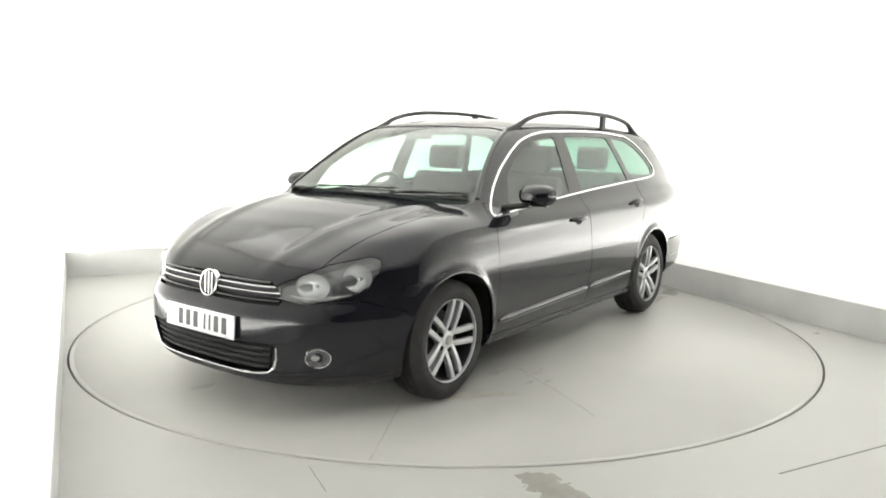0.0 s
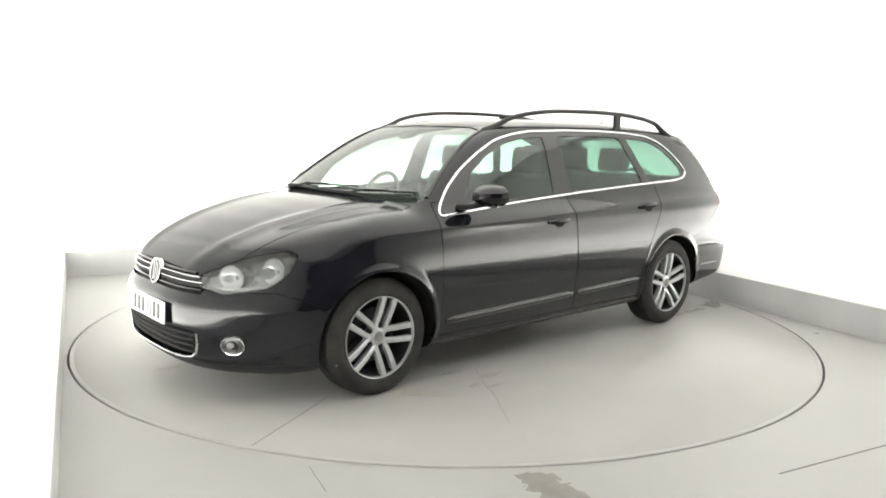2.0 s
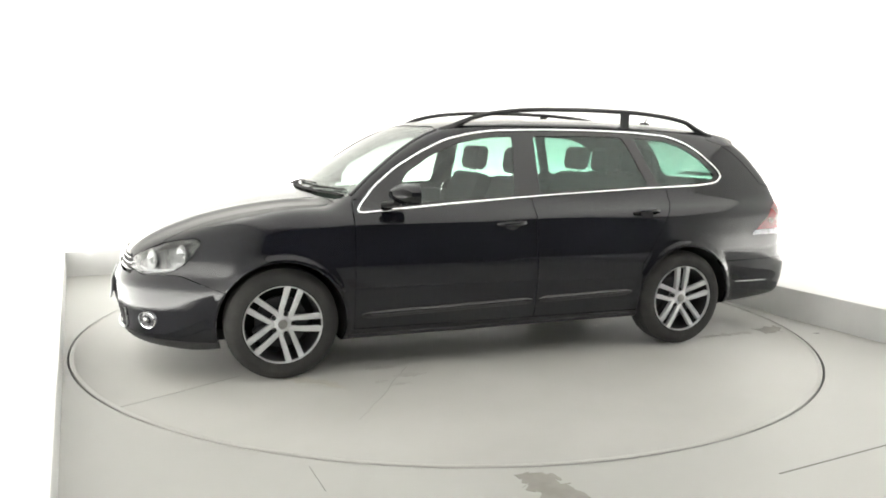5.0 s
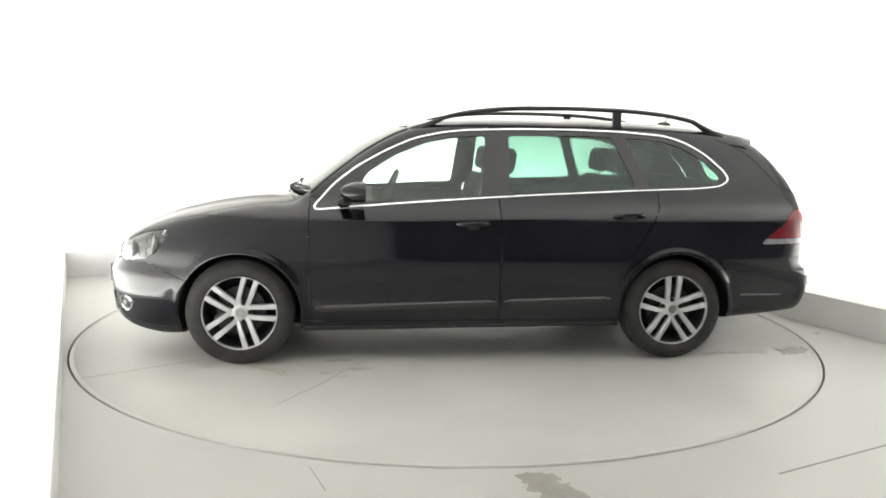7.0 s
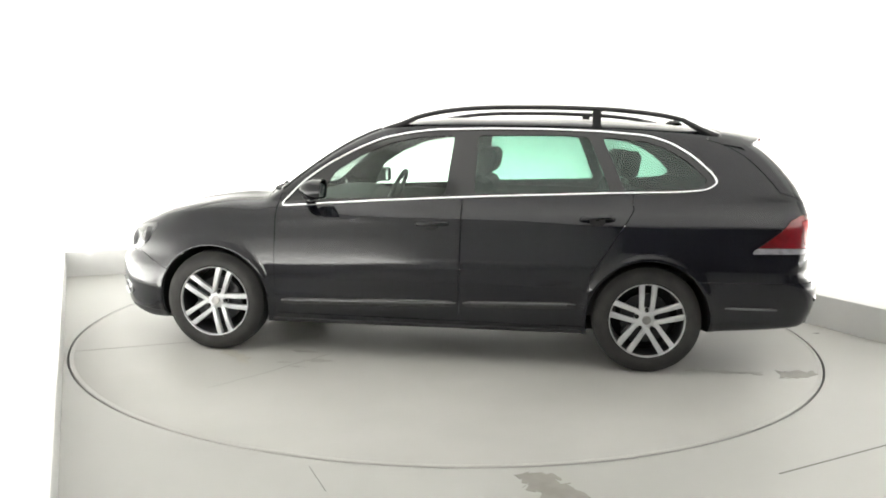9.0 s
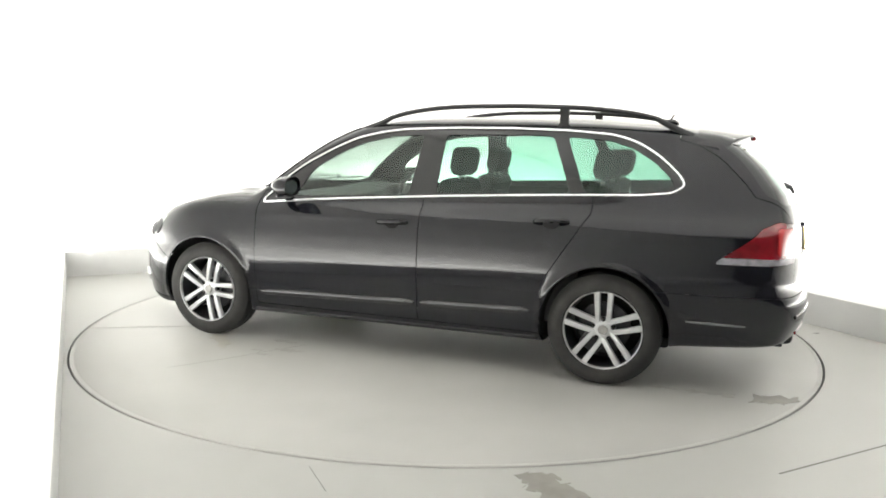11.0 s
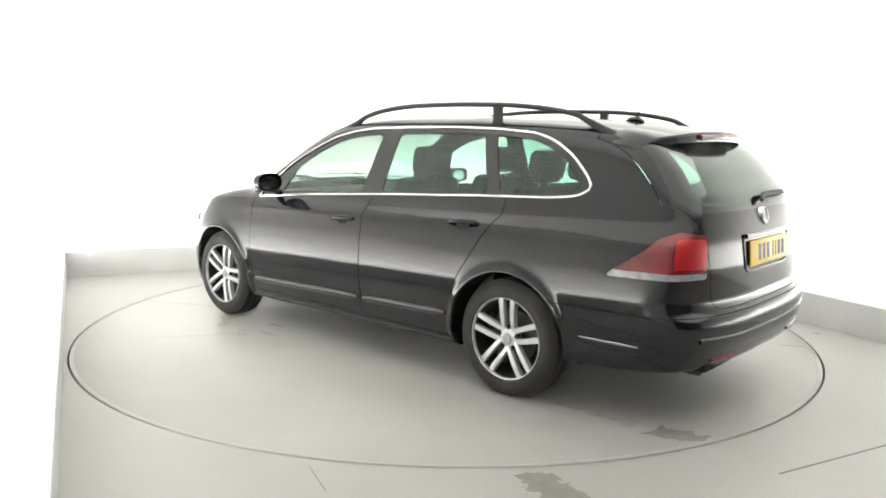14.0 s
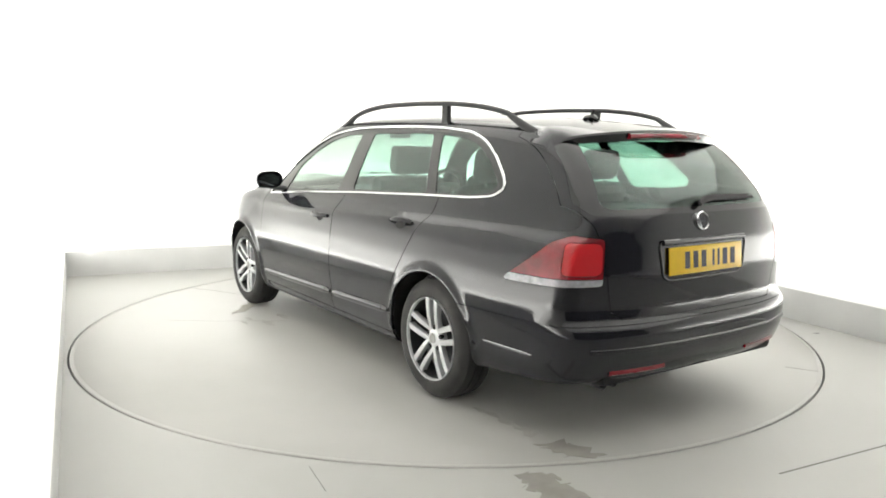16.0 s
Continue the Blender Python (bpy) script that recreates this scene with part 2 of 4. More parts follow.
cyclorama()
# unseen wall, added dark so that the car's flank reflects black
bm = box(bmesh.new(), (WL - 0.3, WF - 0.15, -0.1), (WR + 0.3, WF, CEIL))
ob = part("wall_front", bm, "backwall")
ob.matrix_world = ROOM
tagged(ob, "unseen dark grey wall added behind the camera", "wall", kind="structure")
bm = box(bmesh.new(), (WL - 0.3, WF - 0.3, CEIL), (WR + 0.3, WB + 0.3, CEIL + 0.15))
ob = part("ceiling", bm, "wall")
ob.matrix_world = ROOM
tagged(ob, "white studio ceiling", "ceiling", kind="structure")


# ---- the turntable ----
def turntable():
    t = thing("turntable", "round pale painted turntable set flush in the floor", "turntable")
    bm = bmesh.new()
    n = 128
    lathe(bm, [(RT - 0.006, -0.1), (RT - 0.006, -0.002), (RT - 0.009, 0.0), (0.001, 0.0)], n, pose(0, 0, 0, 90))
    bmesh.ops.recalc_face_normals(bm, faces=bm.faces[:])
    part("deck", bm, "table", t)
    bm = bmesh.new()
    lathe(bm, [(RT - 0.030, 0.0012), (RT - 0.0095, 0.0012), (RT - 0.0085, -0.002), (RT - 0.030, -0.002)], n, pose(0, 0, 0, 90), True)
    bmesh.ops.recalc_face_normals(bm, faces=bm.faces[:])
    part("edge_band", bm, "table", t)
    # joints between the deck plates
    for a, r0 in ((29.2, 1.75), (209.2, 2.25)):
        bm = box(bmesh.new(), (r0, -0.0015, -0.004), (RT - 0.03, 0.0015, 0.0012), m=pose(0, 0, 0, 0, 0, a))
        part("deck_joint", bm, "faint_joint", t, "thin grey joint between deck plates")
    rnd = random.Random(4)
    pts = []
    for k in range(13):
        a, q = radians(58.2 + rnd.uniform(-0.35, 0.35)), 1.12 + 0.87 * k / 12
        pts.append((q * math.cos(a), q * math.sin(a), 0.0002))
    part("deck_crack", tube(bmesh.new(), pts, [0.0012] + [0.0019] * 11 + [0.0008], 6, 0.5), "faint_joint", t, "thin wandering crack in the deck paint")
    return t


def blotch(name, pts, material, parent, label, z=0.0012, seed=1, wob=0.035):
    """A thin worn patch with a ragged outline through a few points."""
    rnd = random.Random(seed)
    n = len(pts)
    ring = []
    for i in range(n):
        p0, p1, p2, p3 = (Vector((*pts[(i + k) % n], 0)) for k in (-1, 0, 1, 2))
        for k in range(7):
            t = k / 7
            q = 0.5 * (2 * p1 + (p2 - p0) * t + (2 * p0 - 5 * p1 + 4 * p2 - p3) * t * t + (3 * p1 - p0 - 3 * p2 + p3) * t ** 3)
            ring.append(q + Vector((rnd.uniform(-wob, wob), rnd.uniform(-wob, wob), 0)))
    bm = bmesh.new()
    vs = [bm.verts.new((q.x, q.y, z)) for q in ring]
    f = bm.faces.new(vs)
    if f.normal.z < 0:
        bmesh.ops.reverse_faces(bm, faces=[f])
    r = bmesh.ops.extrude_face_region(bm, geom=bm.faces[:])
    bmesh.ops.translate(bm, vec=(0, 0, -0.003), verts=[v for v in r["geom"] if isinstance(v, bmesh.types.BMVert)])
    bmesh.ops.recalc_face_normals(bm, faces=bm.faces[:])
    bmesh.ops.triangulate(bm, faces=bm.faces[:])
    ob = part(name, bm, material, parent, smooth=False)
    return tagged(ob, label)


table = turntable()
blotch("tyre_wear", [(1.02, 1.22), (1.18, 1.10), (1.30, 0.98), (1.24, 0.94), (1.08, 1.08)], "wear_warm", table, "faint yellowish wear beside the tyre", seed=21, wob=0.02)
STREAK = [(-1.53, 0.92), (-1.75, 0.90), (-2.05, 0.93), (-2.21, 0.91), (-2.26, 0.79), (-2.09, 0.80), (-1.85, 0.80), (-1.69, 0.84)]
blotch("streak", STREAK[2:6], "stain", table, "grey worn streak in the paint", seed=2, wob=0.03)
blotch("streak", [(-1.50, 0.90), (-1.70, 0.90), (-1.93, 0.90), (-1.93, 0.85), (-1.72, 0.855)], "stain_pale", table, "grey worn streak in the paint", seed=3, wob=0.022)
for k, (x, y, rx, ry) in enumerate([(0.62, 1.10, 0.10, 0.03), (0.75, 0.93, 0.09, 0.025), (1.98, -0.12, 0.07, 0.03), (-1.1, -1.3, 0.10, 0.03), (0.71, 1.24, 0.05, 0.012), (0.80, 1.17, 0.04, 0.012)]):
    blotch("scuff", [(x - rx, y), (x, y - ry), (x + rx, y), (x, y + ry)], "stain_pale", table, "faint scuff in the paint", seed=10 + k, wob=0.012)
spill = blotch("floor_stain", [(0.31, -2.51), (0.43, -2.49), (0.47, -2.57), (0.55, -2.72), (0.60, -2.95), (0.45, -2.92), (0.38, -2.70), (0.32, -2.60)], "stain", None, "", seed=5, wob=0.022)
tagged(spill, "ragged grey-brown worn stain on the painted floor", "stain", kind="structure")
dash = blotch("floor_mark", [(2.59, -0.13), (2.61, -0.137), (2.63, -0.13), (2.61, -0.123)], "gap", None, "", seed=6, wob=0.003)
tagged(dash, "small dark mark on the painted floor", "mark", kind="structure")
for name, p, q, w in (("floor_joint", (2.6, -1.80), (1.36, -2.45), 0.004), ("floor_joint", (-0.54, -2.47), (-0.44, -2.68), 0.0012)):
    p, q = Vector((*p, 0)), Vector((*q, 0))
    d = (q - p).normalized()
    s = Vector((-d.y, d.x, 0)) * w
    ob = sheet(name, [p + s + Vector((0, 0, 0.001)), p - s + Vector((0, 0, 0.001)), q - s + Vector((0, 0, 0.001)), q + s + Vector((0, 0, 0.001))], 0.003, "joint")
    tagged(ob, "thin dark joint in the painted floor", "joint")

# ---- the car ----
# Car axes: x forward, y to its left, z up; the origin lies midway between the axles on the ground.
XA, RW, AR = 1.287, 0.308, 0.347       # half wheelbase, tyre radius, arch radius


def curve(pts, soft):
    """A smooth curve through value pairs, from a table blurred over soft metres."""
    pts = sorted(pts)
    lo, hi = pts[0][0] - 0.5, pts[-1][0] + 0.5
    xs = np.arange(lo, hi, 0.004)
    a, b = np.array(pts).T
    ys = np.interp(xs, a, b)
    ys = np.where(xs < a[0], b[0] + (xs - a[0]) * (b[1] - b[0]) / (a[1] - a[0]), ys)
    ys = np.where(xs > a[-1], b[-1] + (xs - a[-1]) * (b[-1] - b[-2]) / (a[-1] - a[-2]), ys)
    k = np.exp(-0.5 * (np.arange(-60, 61) * 0.004 / soft) ** 2)
    k /= k.sum()
    pad = np.concatenate([ys[0] + (np.arange(-60, 0)) * (ys[1] - ys[0]), ys, ys[-1] + np.arange(1, 61) * (ys[-1] - ys[-2])])
    ys = np.convolve(pad, k, "valid")
    return lambda v: np.interp(v, xs, ys)


top_line = curve([(2.3, 0.50), (2.17, 0.625), (2.10, 0.678), (2.0, 0.748), (1.9, 0.798), (1.7, 0.872), (1.5, 0.922), (1.3, 0.956), (1.16, 0.972), (1.06, 0.980),
                  (0.97, 1.040), (0.87, 1.114), (0.76, 1.188), (0.66, 1.252), (0.56, 1.310), (0.43, 1.372), (0.30, 1.415), (0.1, 1.442), (-0.1, 1.453),
                  (-0.4, 1.458), (-0.8, 1.460), (-1.2, 1.450), (-1.5, 1.432), (-1.8, 1.405), (-2.0, 1.38)], 0.03)
top_crown = curve([(2.2, 0.06), (1.2, 0.04), (1.0, 0.07), (0.3, 0.07), (-2.2, 0.09)], 0.08)
top_shift = curve([(2.3, 0.06), (1.3, 0.06), (1.0, 0.12), (0.6, 0.105), (-0.1, 0.05), (-0.4, 0.0), (-2.2, 0.0)], 0.08)
half_width = curve([(0, 0.760), (0.15, 0.815), (0.2, 0.845), (0.3, 0.882), (0.36, 0.891), (0.47, 0.9015), (0.56, 0.9055), (0.62, 0.9045), (0.72, 0.896), (0.8, 0.885), (0.845, 0.880), (0.88, 0.860), (0.93, 0.812), (0.96, 0.792), (1.1, 0.735), (1.25, 0.672), (1.38, 0.612), (1.5, 0.550)], 0.016)
width_taper = curve([(2.3, -0.05), (1.3, -0.005), (0.8, 0.0), (-0.9, 0.0), (-1.35, -0.003), (-1.7, -0.020), (-2.2, -0.080)], 0.1)
nose_line = curve([(0.0, 2.04), (0.16, 2.09), (0.22, 2.135), (0.38, 2.165), (0.50, 2.165), (0.54, 2.14), (0.57, 2.118), (0.66, 2.105), (0.72, 2.07), (0.9, 1.9)], 0.012)
tail_line = curve([(0.0, -2.20), (0.20, -2.235), (0.28, -2.288), (0.40, -2.325), (0.50, -2.328), (0.535, -2.318), (0.56, -2.285), (0.60, -2.272), (0.75, -2.278), (0.88, -2.268),
                   (0.95, -2.245), (1.0, -2.225), (1.08, -2.182), (1.2, -2.078), (1.3, -1.970), (1.36, -1.885), (1.42, -1.86), (1.6, -1.80)], 0.010)
under_line = curve([(2.3, 0.165), (1.7, 0.16), (1.5, 0.185), (0.9, 0.178), (-0.9, 0.192), (-1.6, 0.238), (-2.0, 0.265), (-2.4, 0.30)], 0.05)


def smax(a, b, k):
    return 0.5 * (a + b + np.sqrt((a - b) ** 2 + k * k))


def body_field(p):
    """Below zero inside the car's outer skin."""
    x, y, z = p[:, 0], np.abs(p[:, 1]), p[:, 2]
    side = y - (half_width(z) + width_taper(x) - 0.006 * np.exp(-((z - 0.40) / 0.05) ** 2))
    # flared lips over the wheels and the crease along the waist
    for cx in (XA, -XA):
        r = np.hypot(x - cx, z - RW)
        side = side - 0.014 * np.exp(-((r - AR - 0.006) / 0.026) ** 2) * (z > 0.1)
    side = side - 0.014 * np.exp(-((x - XA - 0.02) / 0.30) ** 2 - ((z - 0.64) / 0.17) ** 2)
    side = side - 0.0035 * np.exp(-((z - (0.855 - 0.030 * x)) / 0.020) ** 2) * np.clip((1.3 - x) / 0.5, 0, 1) * np.clip((x + 2.0) / 0.3, 0, 1)
    xs = x + top_shift(x) * y * y
    top = z - (top_line(xs) - top_crown(x) * y * y)
    hood = np.clip((x - 1.0) / 0.15, 0, 1)
    top = top - hood * 0.011 * np.exp(-((y - (0.34 + 0.19 * (2.1 - x))) / 0.055) ** 2)
    top = top * 0.85
    front = (x - (nose_line(z) - 0.30 * (y / 0.735) ** 3.2)) * 0.8
    rear = ((tail_line(z) + 0.066 * (y / 0.66) ** 3.2) - x) * 0.8
    under = under_line(x) - z
    f = smax(side, top, 0.05)
    f = smax(f, rear, 0.06)
    f = smax(f, front, 0.05)
    return smax(f, under, 0.03)


def field_normal(p):
    e = 0.002
    g = np.stack([body_field(p + d) - body_field(p - d) for d in np.eye(3) * e], 1)
    return g / np.maximum(np.linalg.norm(g, axis=1), 1e-9)[:, None]


def cast(o, d, far=2.6):
    """Where rays from inside meet the skin."""
    n = 44
    s = np.linspace(0, far, n + 1)
    if len(o) < 400:
        grid = (o[:, None] + d[:, None] * s[None, 1:, None]).reshape(-1, 3)
        first = (body_field(grid).reshape(len(o), n) > 0).argmax(1)
        lo, hi = s[first], s[first + 1]
    else:
        lo, hi, done = np.zeros(len(o)), np.full(len(o), far), np.zeros(len(o), bool)
        for a, b in zip(s, s[1:]):
            live = np.where(~done)[0]
            if not len(live):
                break
            out = live[body_field(o[live] + d[live] * b) > 0]
            lo[out], hi[out] = a, b
            done[out] = True
    for _ in range(16):
        mid = (lo + hi) / 2
        out = body_field(o + d * mid[:, None]) > 0
        hi, lo = np.where(out, mid, hi), np.where(out, lo, mid)
    return o + d * ((lo + hi) / 2)[:, None]


def on_side(x, z, off=0.0):
    """A point of the left flank at (x, z), off metres outside the skin."""
    p = cast(np.array([[x, 0.05, z]]), np.array([[0.0, 1.0, 0.0]]), 1.2)
    return Vector(p[0] + off * field_normal(p)[0])


def on_front(y, z, off=0.0):
    p = cast(np.array([[0.9, y, z]]), np.array([[1.0, 0.0, 0.0]]), 1.6)
    return Vector(p[0] + off * field_normal(p)[0])


def on_rear(y, z, off=0.0):
    p = cast(np.array([[-0.9, y, z]]), np.array([[-1.0, 0.0, 0.0]]), 1.8)
    return Vector(p[0] + off * field_normal(p)[0])


def on_top(x, y, off=0.0):
    p = cast(np.array([[x, y, 0.5]]), np.array([[0.0, 0.0, 1.0]]), 1.2)
    return Vector(p[0] + off * field_normal(p)[0])


def rounded(pts, r=0.03, n=4):
    """A polygon with its corners rounded off."""
    out = []
    for i, p in enumerate(pts):
        p, a, b = (np.array(q, float) for q in (p, pts[i - 1], pts[(i + 1) % len(pts)]))
        rr = min(r, 0.45 * np.linalg.norm(a - p), 0.45 * np.linalg.norm(b - p))
        s, e = p + (a - p) / np.linalg.norm(a - p) * rr, p + (b - p) / np.linalg.norm(b - p) * rr
        for k in range(n + 1):
            t = k / n
            out.append(tuple((1 - t) ** 2 * s + 2 * t * (1 - t) * p + t * t * e))
    return out


def inside(pt, poly):
    hit = False
    for (x0, y0), (x1, y1) in zip(poly, poly[1:] + poly[:1]):
        if (y0 > pt[1]) != (y1 > pt[1]) and pt[0] < (x1 - x0) * (pt[1] - y0) / (y1 - y0) + x0:
            hit = not hit
    return hit


SIDE = (Vector((1, 0, 0)), Vector((0, 0, 1)))
FACE = (Vector((0, 1, 0)), Vector((0, 0, 1)))
PLAN = (Vector((1, 0, 0)), Vector((0, 1, 0)))
H = math.sqrt(0.5)
QUARTER_F = (Vector((-H, H, 0)), Vector((0, 0, 1)))    # seen from ahead and to the left
QUARTER_R = (Vector((-H, -H, 0)), Vector((0, 0, 1)))   # seen from behind and to the left


class Skin:
    """The left half of the car's skin, cut into its panels."""

    def __init__(self):
        nu, nv, x0, x1, zc = 132, 112, -1.50, 1.40, 0.60
        fan = 40
        us = [(x0, -math.pi / 2 * (1 - k / fan)) for k in range(fan)] + [(x0 + (x1 - x0) * k / nu, 0.0) for k in range(nu)] + [(x1, math.pi / 2 * k / fan) for k in range(fan + 1)]
        o, d = [], []
        for x, a in us:
            for k in range(nv + 1):
                v = math.pi * k / nv
                o.append((x, 0, zc))
                d.append((math.sin(a), math.cos(a) * math.sin(v), -math.cos(a) * math.cos(v)))
        p = cast(np.array(o), np.array(d))
        p[:, 1] = np.maximum(p[:, 1], 0)
        self.bm = bm = bmesh.new()
        self.tag = bm.faces.layers.int.new("panel")
        vs = [bm.verts.new(q) for q in p]
        w = nv + 1
        for i in range(len(us) - 1):
            for k in range(nv):
                a, b, c, e = vs[i * w + k], vs[i * w + k + 1], vs[(i + 1) * w + k + 1], vs[(i + 1) * w + k]
                bm.faces.new((a, b, c, e))
        bmesh.ops.remove_doubles(bm, verts=bm.verts[:], dist=0.0004)
        bm.normal_update()
        if sum(f.normal.z for f in bm.faces if f.calc_center_median().z > 1.3) < 0:
            bmesh.ops.reverse_faces(bm, faces=bm.faces[:])
        self.count = 0

    def cut(self, axes, poly, where, among=(0,)):
        """Marks the faces within the convex polygon, where the test holds, as a new panel and gives its number."""
        self.count += 1
        bm, tag = self.bm, self.tag
        a, b = axes
        us, ws = [p[0] for p in poly], [p[1] for p in poly]
        pick = []
        for f in bm.faces:
            c = f.calc_center_median()
            if f[tag] in among and where(c) and min(us) - 0.06 < c.dot(a) < max(us) + 0.06 and min(ws) - 0.06 < c.dot(b) < max(ws) + 0.06:
                pick.append(f)
        geom = list({v for f in pick for v in f.verts}) + list({e for f in pick for e in f.edges}) + pick
        for p, q in zip(poly, poly[1:] + poly[:1]):
            no = a * (q[1] - p[1]) - b * (q[0] - p[0])
            if no.length < 1e-6:
                continue
            geom = bmesh.ops.bisect_plane(bm, geom=[g for g in geom if g.is_valid], dist=2e-5, plane_co=a * p[0] + b * p[1], plane_no=no.normalized())["geom"]
        for f in geom:
            if isinstance(f, bmesh.types.BMFace) and f.is_valid and f[tag] in among:
                c = f.calc_center_median()
                if where(c) and inside((c.dot(a), c.dot(b)), poly):
                    f[tag] = self.count
        return self.count

    def panel(self, name, numbers, material, parent, both, label="", gap=0.002, depth=0.007, sink=0.0):
        """Makes the panels with these numbers into meshes with thickness: one across the car (both), or one on each side."""
        faces = [f for f in self.bm.faces if f[self.tag] in numbers]
        verts = list({v for f in faces for v in f.verts})
        at = {v: i for i, v in enumerate(verts)}
        co = np.array([v.co for v in verts])
        inner_set = set(faces)
        rim = [e for e in {e for f in faces for e in f.edges} if sum(f in inner_set for f in e.link_faces) == 1]
        rim = [e for e in rim if max(abs(v.co.y) for v in e.verts) > 1e-4]
        nrm = field_normal(co)
        move = {}
        for e in rim:
            f = next(f for f in e.link_faces if f in inner_set)
            mid = (e.verts[0].co + e.verts[1].co) / 2
            d = f.calc_center_median() - mid
            t = (e.verts[1].co - e.verts[0].co).normalized()
            d = (d - t * d.dot(t)).normalized()
            for v in e.verts:
                move[v] = move.get(v, Vector()) + d
        for v, d in move.items():
            i = at[v]
            d = np.array(d.normalized() * gap) if d.length else np.zeros(3)
            if abs(v.co.y) < 1e-4:
                d[1] = 0
            co[i] += d
        out, inn = co - sink * nrm, co - (sink + depth) * nrm
        for side in ((0,) if both else (1, -1)):
            n = len(verts)
            pts, polys, norms = [], [], []
            if both:
                sets = [1, -1]
            else:
                sets = [side]
            base_at = 0
            for s in sets:
                sc = np.array([1, s, 1])
                pts += list(out * sc) + list(inn * sc)
                for f in faces:
                    ids = [at[v] for v in f.verts]
                    if s < 0:
                        ids = ids[::-1]
                    polys.append([base_at + i for i in ids])
                    norms += [nrm[i] * sc for i in ids]
                    polys.append([base_at + n + i for i in ids[::-1]])
                    norms += [-nrm[i] * sc for i in ids[::-1]]
                for e in rim:
                    f = next(f for f in e.link_faces if f in inner_set)
                    loop = next(l for l in f.loops if l.edge == e)
                    i, j = at[loop.vert], at[loop.link_loop_next.vert]
                    q = [j, i, n + i, n + j] if s > 0 else [i, j, n + j, n + i]
                    polys.append([base_at + k for k in q])
                    P4 = [Vector(pts[base_at + k]) for k in q]
                    fn = (P4[1] - P4[0]).cross(P4[3] - P4[0])
                    fn = fn.normalized() if fn.length > 1e-12 else Vector((0, 0, 1))
                    norms += [np.array(fn)] * 4
                base_at += 2 * n
            me = bpy.data.meshes.new(name)
            me.from_pydata([tuple(q) for q in pts], [], polys)
            me.materials.append(M[material])
            me.shade_smooth()
            me.normals_split_custom_set([tuple(q) for q in norms])
            ob = new(name, me)
            ob.parent = parent
            tagged(ob, label)


car = thing("car", "black five-door estate car with silver roof-line trim, parked on the turntable", "car")
skin = Skin()
flank = lambda c: c.y > 0.45
circle = lambda cx, r, n=40: [(cx + r * math.cos(2 * math.pi * k / n), RW + r * math.sin(2 * math.pi * k / n)) for k in range(n)]
ARCH = skin.cut(SIDE, circle(XA, AR), lambda c: c.y > 0.5 and c.z < 0.75)
ARCH2 = skin.cut(SIDE, circle(-XA, AR), lambda c: c.y > 0.5 and c.z < 0.75)
# daylight opening, with the outline that the bright strip follows
DLO = rounded([(0.885, 0.897), (0.76, 1.040), (0.62, 1.146), (0.45, 1.240), (0.29, 1.310), (0.12, 1.347), (-0.03, 1.365), (-0.36, 1.376), (-0.69, 1.378), (-1.00, 1.370),
               (-1.27, 1.350), (-1.40, 1.310), (-1.52, 1.240), (-1.63, 1.140), (-1.66, 1.090), (-1.60, 1.050), (-1.45, 1.034), (-1.03, 1.018), (-0.37, 0.985), (0.30, 0.943)], 0.05, 3)
dlo = skin.cut(SIDE, DLO, flank)
win_f = skin.cut(SIDE, rounded([(0.66, 0.945), (0.56, 1.115), (0.40, 1.215), (0.22, 1.290), (0.05, 1.323), (-0.145, 1.335), (-0.105, 0.985)], 0.03), flank, (dlo,))
win_m = skin.cut(SIDE, rounded([(-0.275, 1.000), (-0.285, 1.338), (-0.80, 1.345), (-0.93, 1.338), (-1.06, 1.030)], 0.03), flank, (dlo,))
win_q = skin.cut(SIDE, rounded([(-1.14, 1.036), (-1.01, 1.338), (-1.25, 1.320), (-1.38, 1.278), (-1.50, 1.205), (-1.605, 1.105), (-1.57, 1.066), (-1.43, 1.048)], 0.03), flank, (dlo,))
head = skin.cut(QUARTER_F, rounded([(-1.165, 0.590), (-1.135, 0.645), (-0.90, 0.738), (-0.70, 0.772), (-0.655, 0.752), (-0.69, 0.670), (-0.79, 0.597), (-1.00, 0.562)], 0.03),
                lambda c: c.x > 1.3 and c.y > 0.2 and c.z < 0.8)
grille = skin.cut(FACE, [(-0.1, 0.560), (-0.1, 0.668), (0.40, 0.655), (0.475, 0.605), (0.46, 0.555)], lambda c: c.x > 1.6)
intake = skin.cut(FACE, rounded([(-0.2, 0.235), (-0.2, 0.385), (0.42, 0.385), (0.478, 0.375), (0.452, 0.265), (0.40, 0.238), (0.36, 0.235)], 0.02), lambda c: c.x > 1.6)
hood = skin.cut(PLAN, [(2.3, -0.1), (2.3, 0.42), (2.0, 0.555), (1.7, 0.63), (1.4, 0.68), (1.10, 0.715), (0.98, 0.715), (1.035, 0.45), (1.062, -0.1)], lambda c: c.x > 0.9 and c.z > 0.60)
screen = skin.cut(FACE, rounded([(-0.2, 0.972), (-0.2, 1.398), (0.44, 1.385), (0.545, 1.366), (0.735, 0.99), (0.70, 0.965)], 0.02), lambda c: 0.1 < c.x < 1.1 and c.z > 0.9)
lamp = skin.cut(QUARTER_R, rounded([(0.695, 0.708), (0.700, 0.726), (0.90, 0.892), (0.99, 0.925), (1.125, 0.910), (1.122, 0.712)], 0.02), lambda c: c.x < -1.6 and c.y > 0.3)
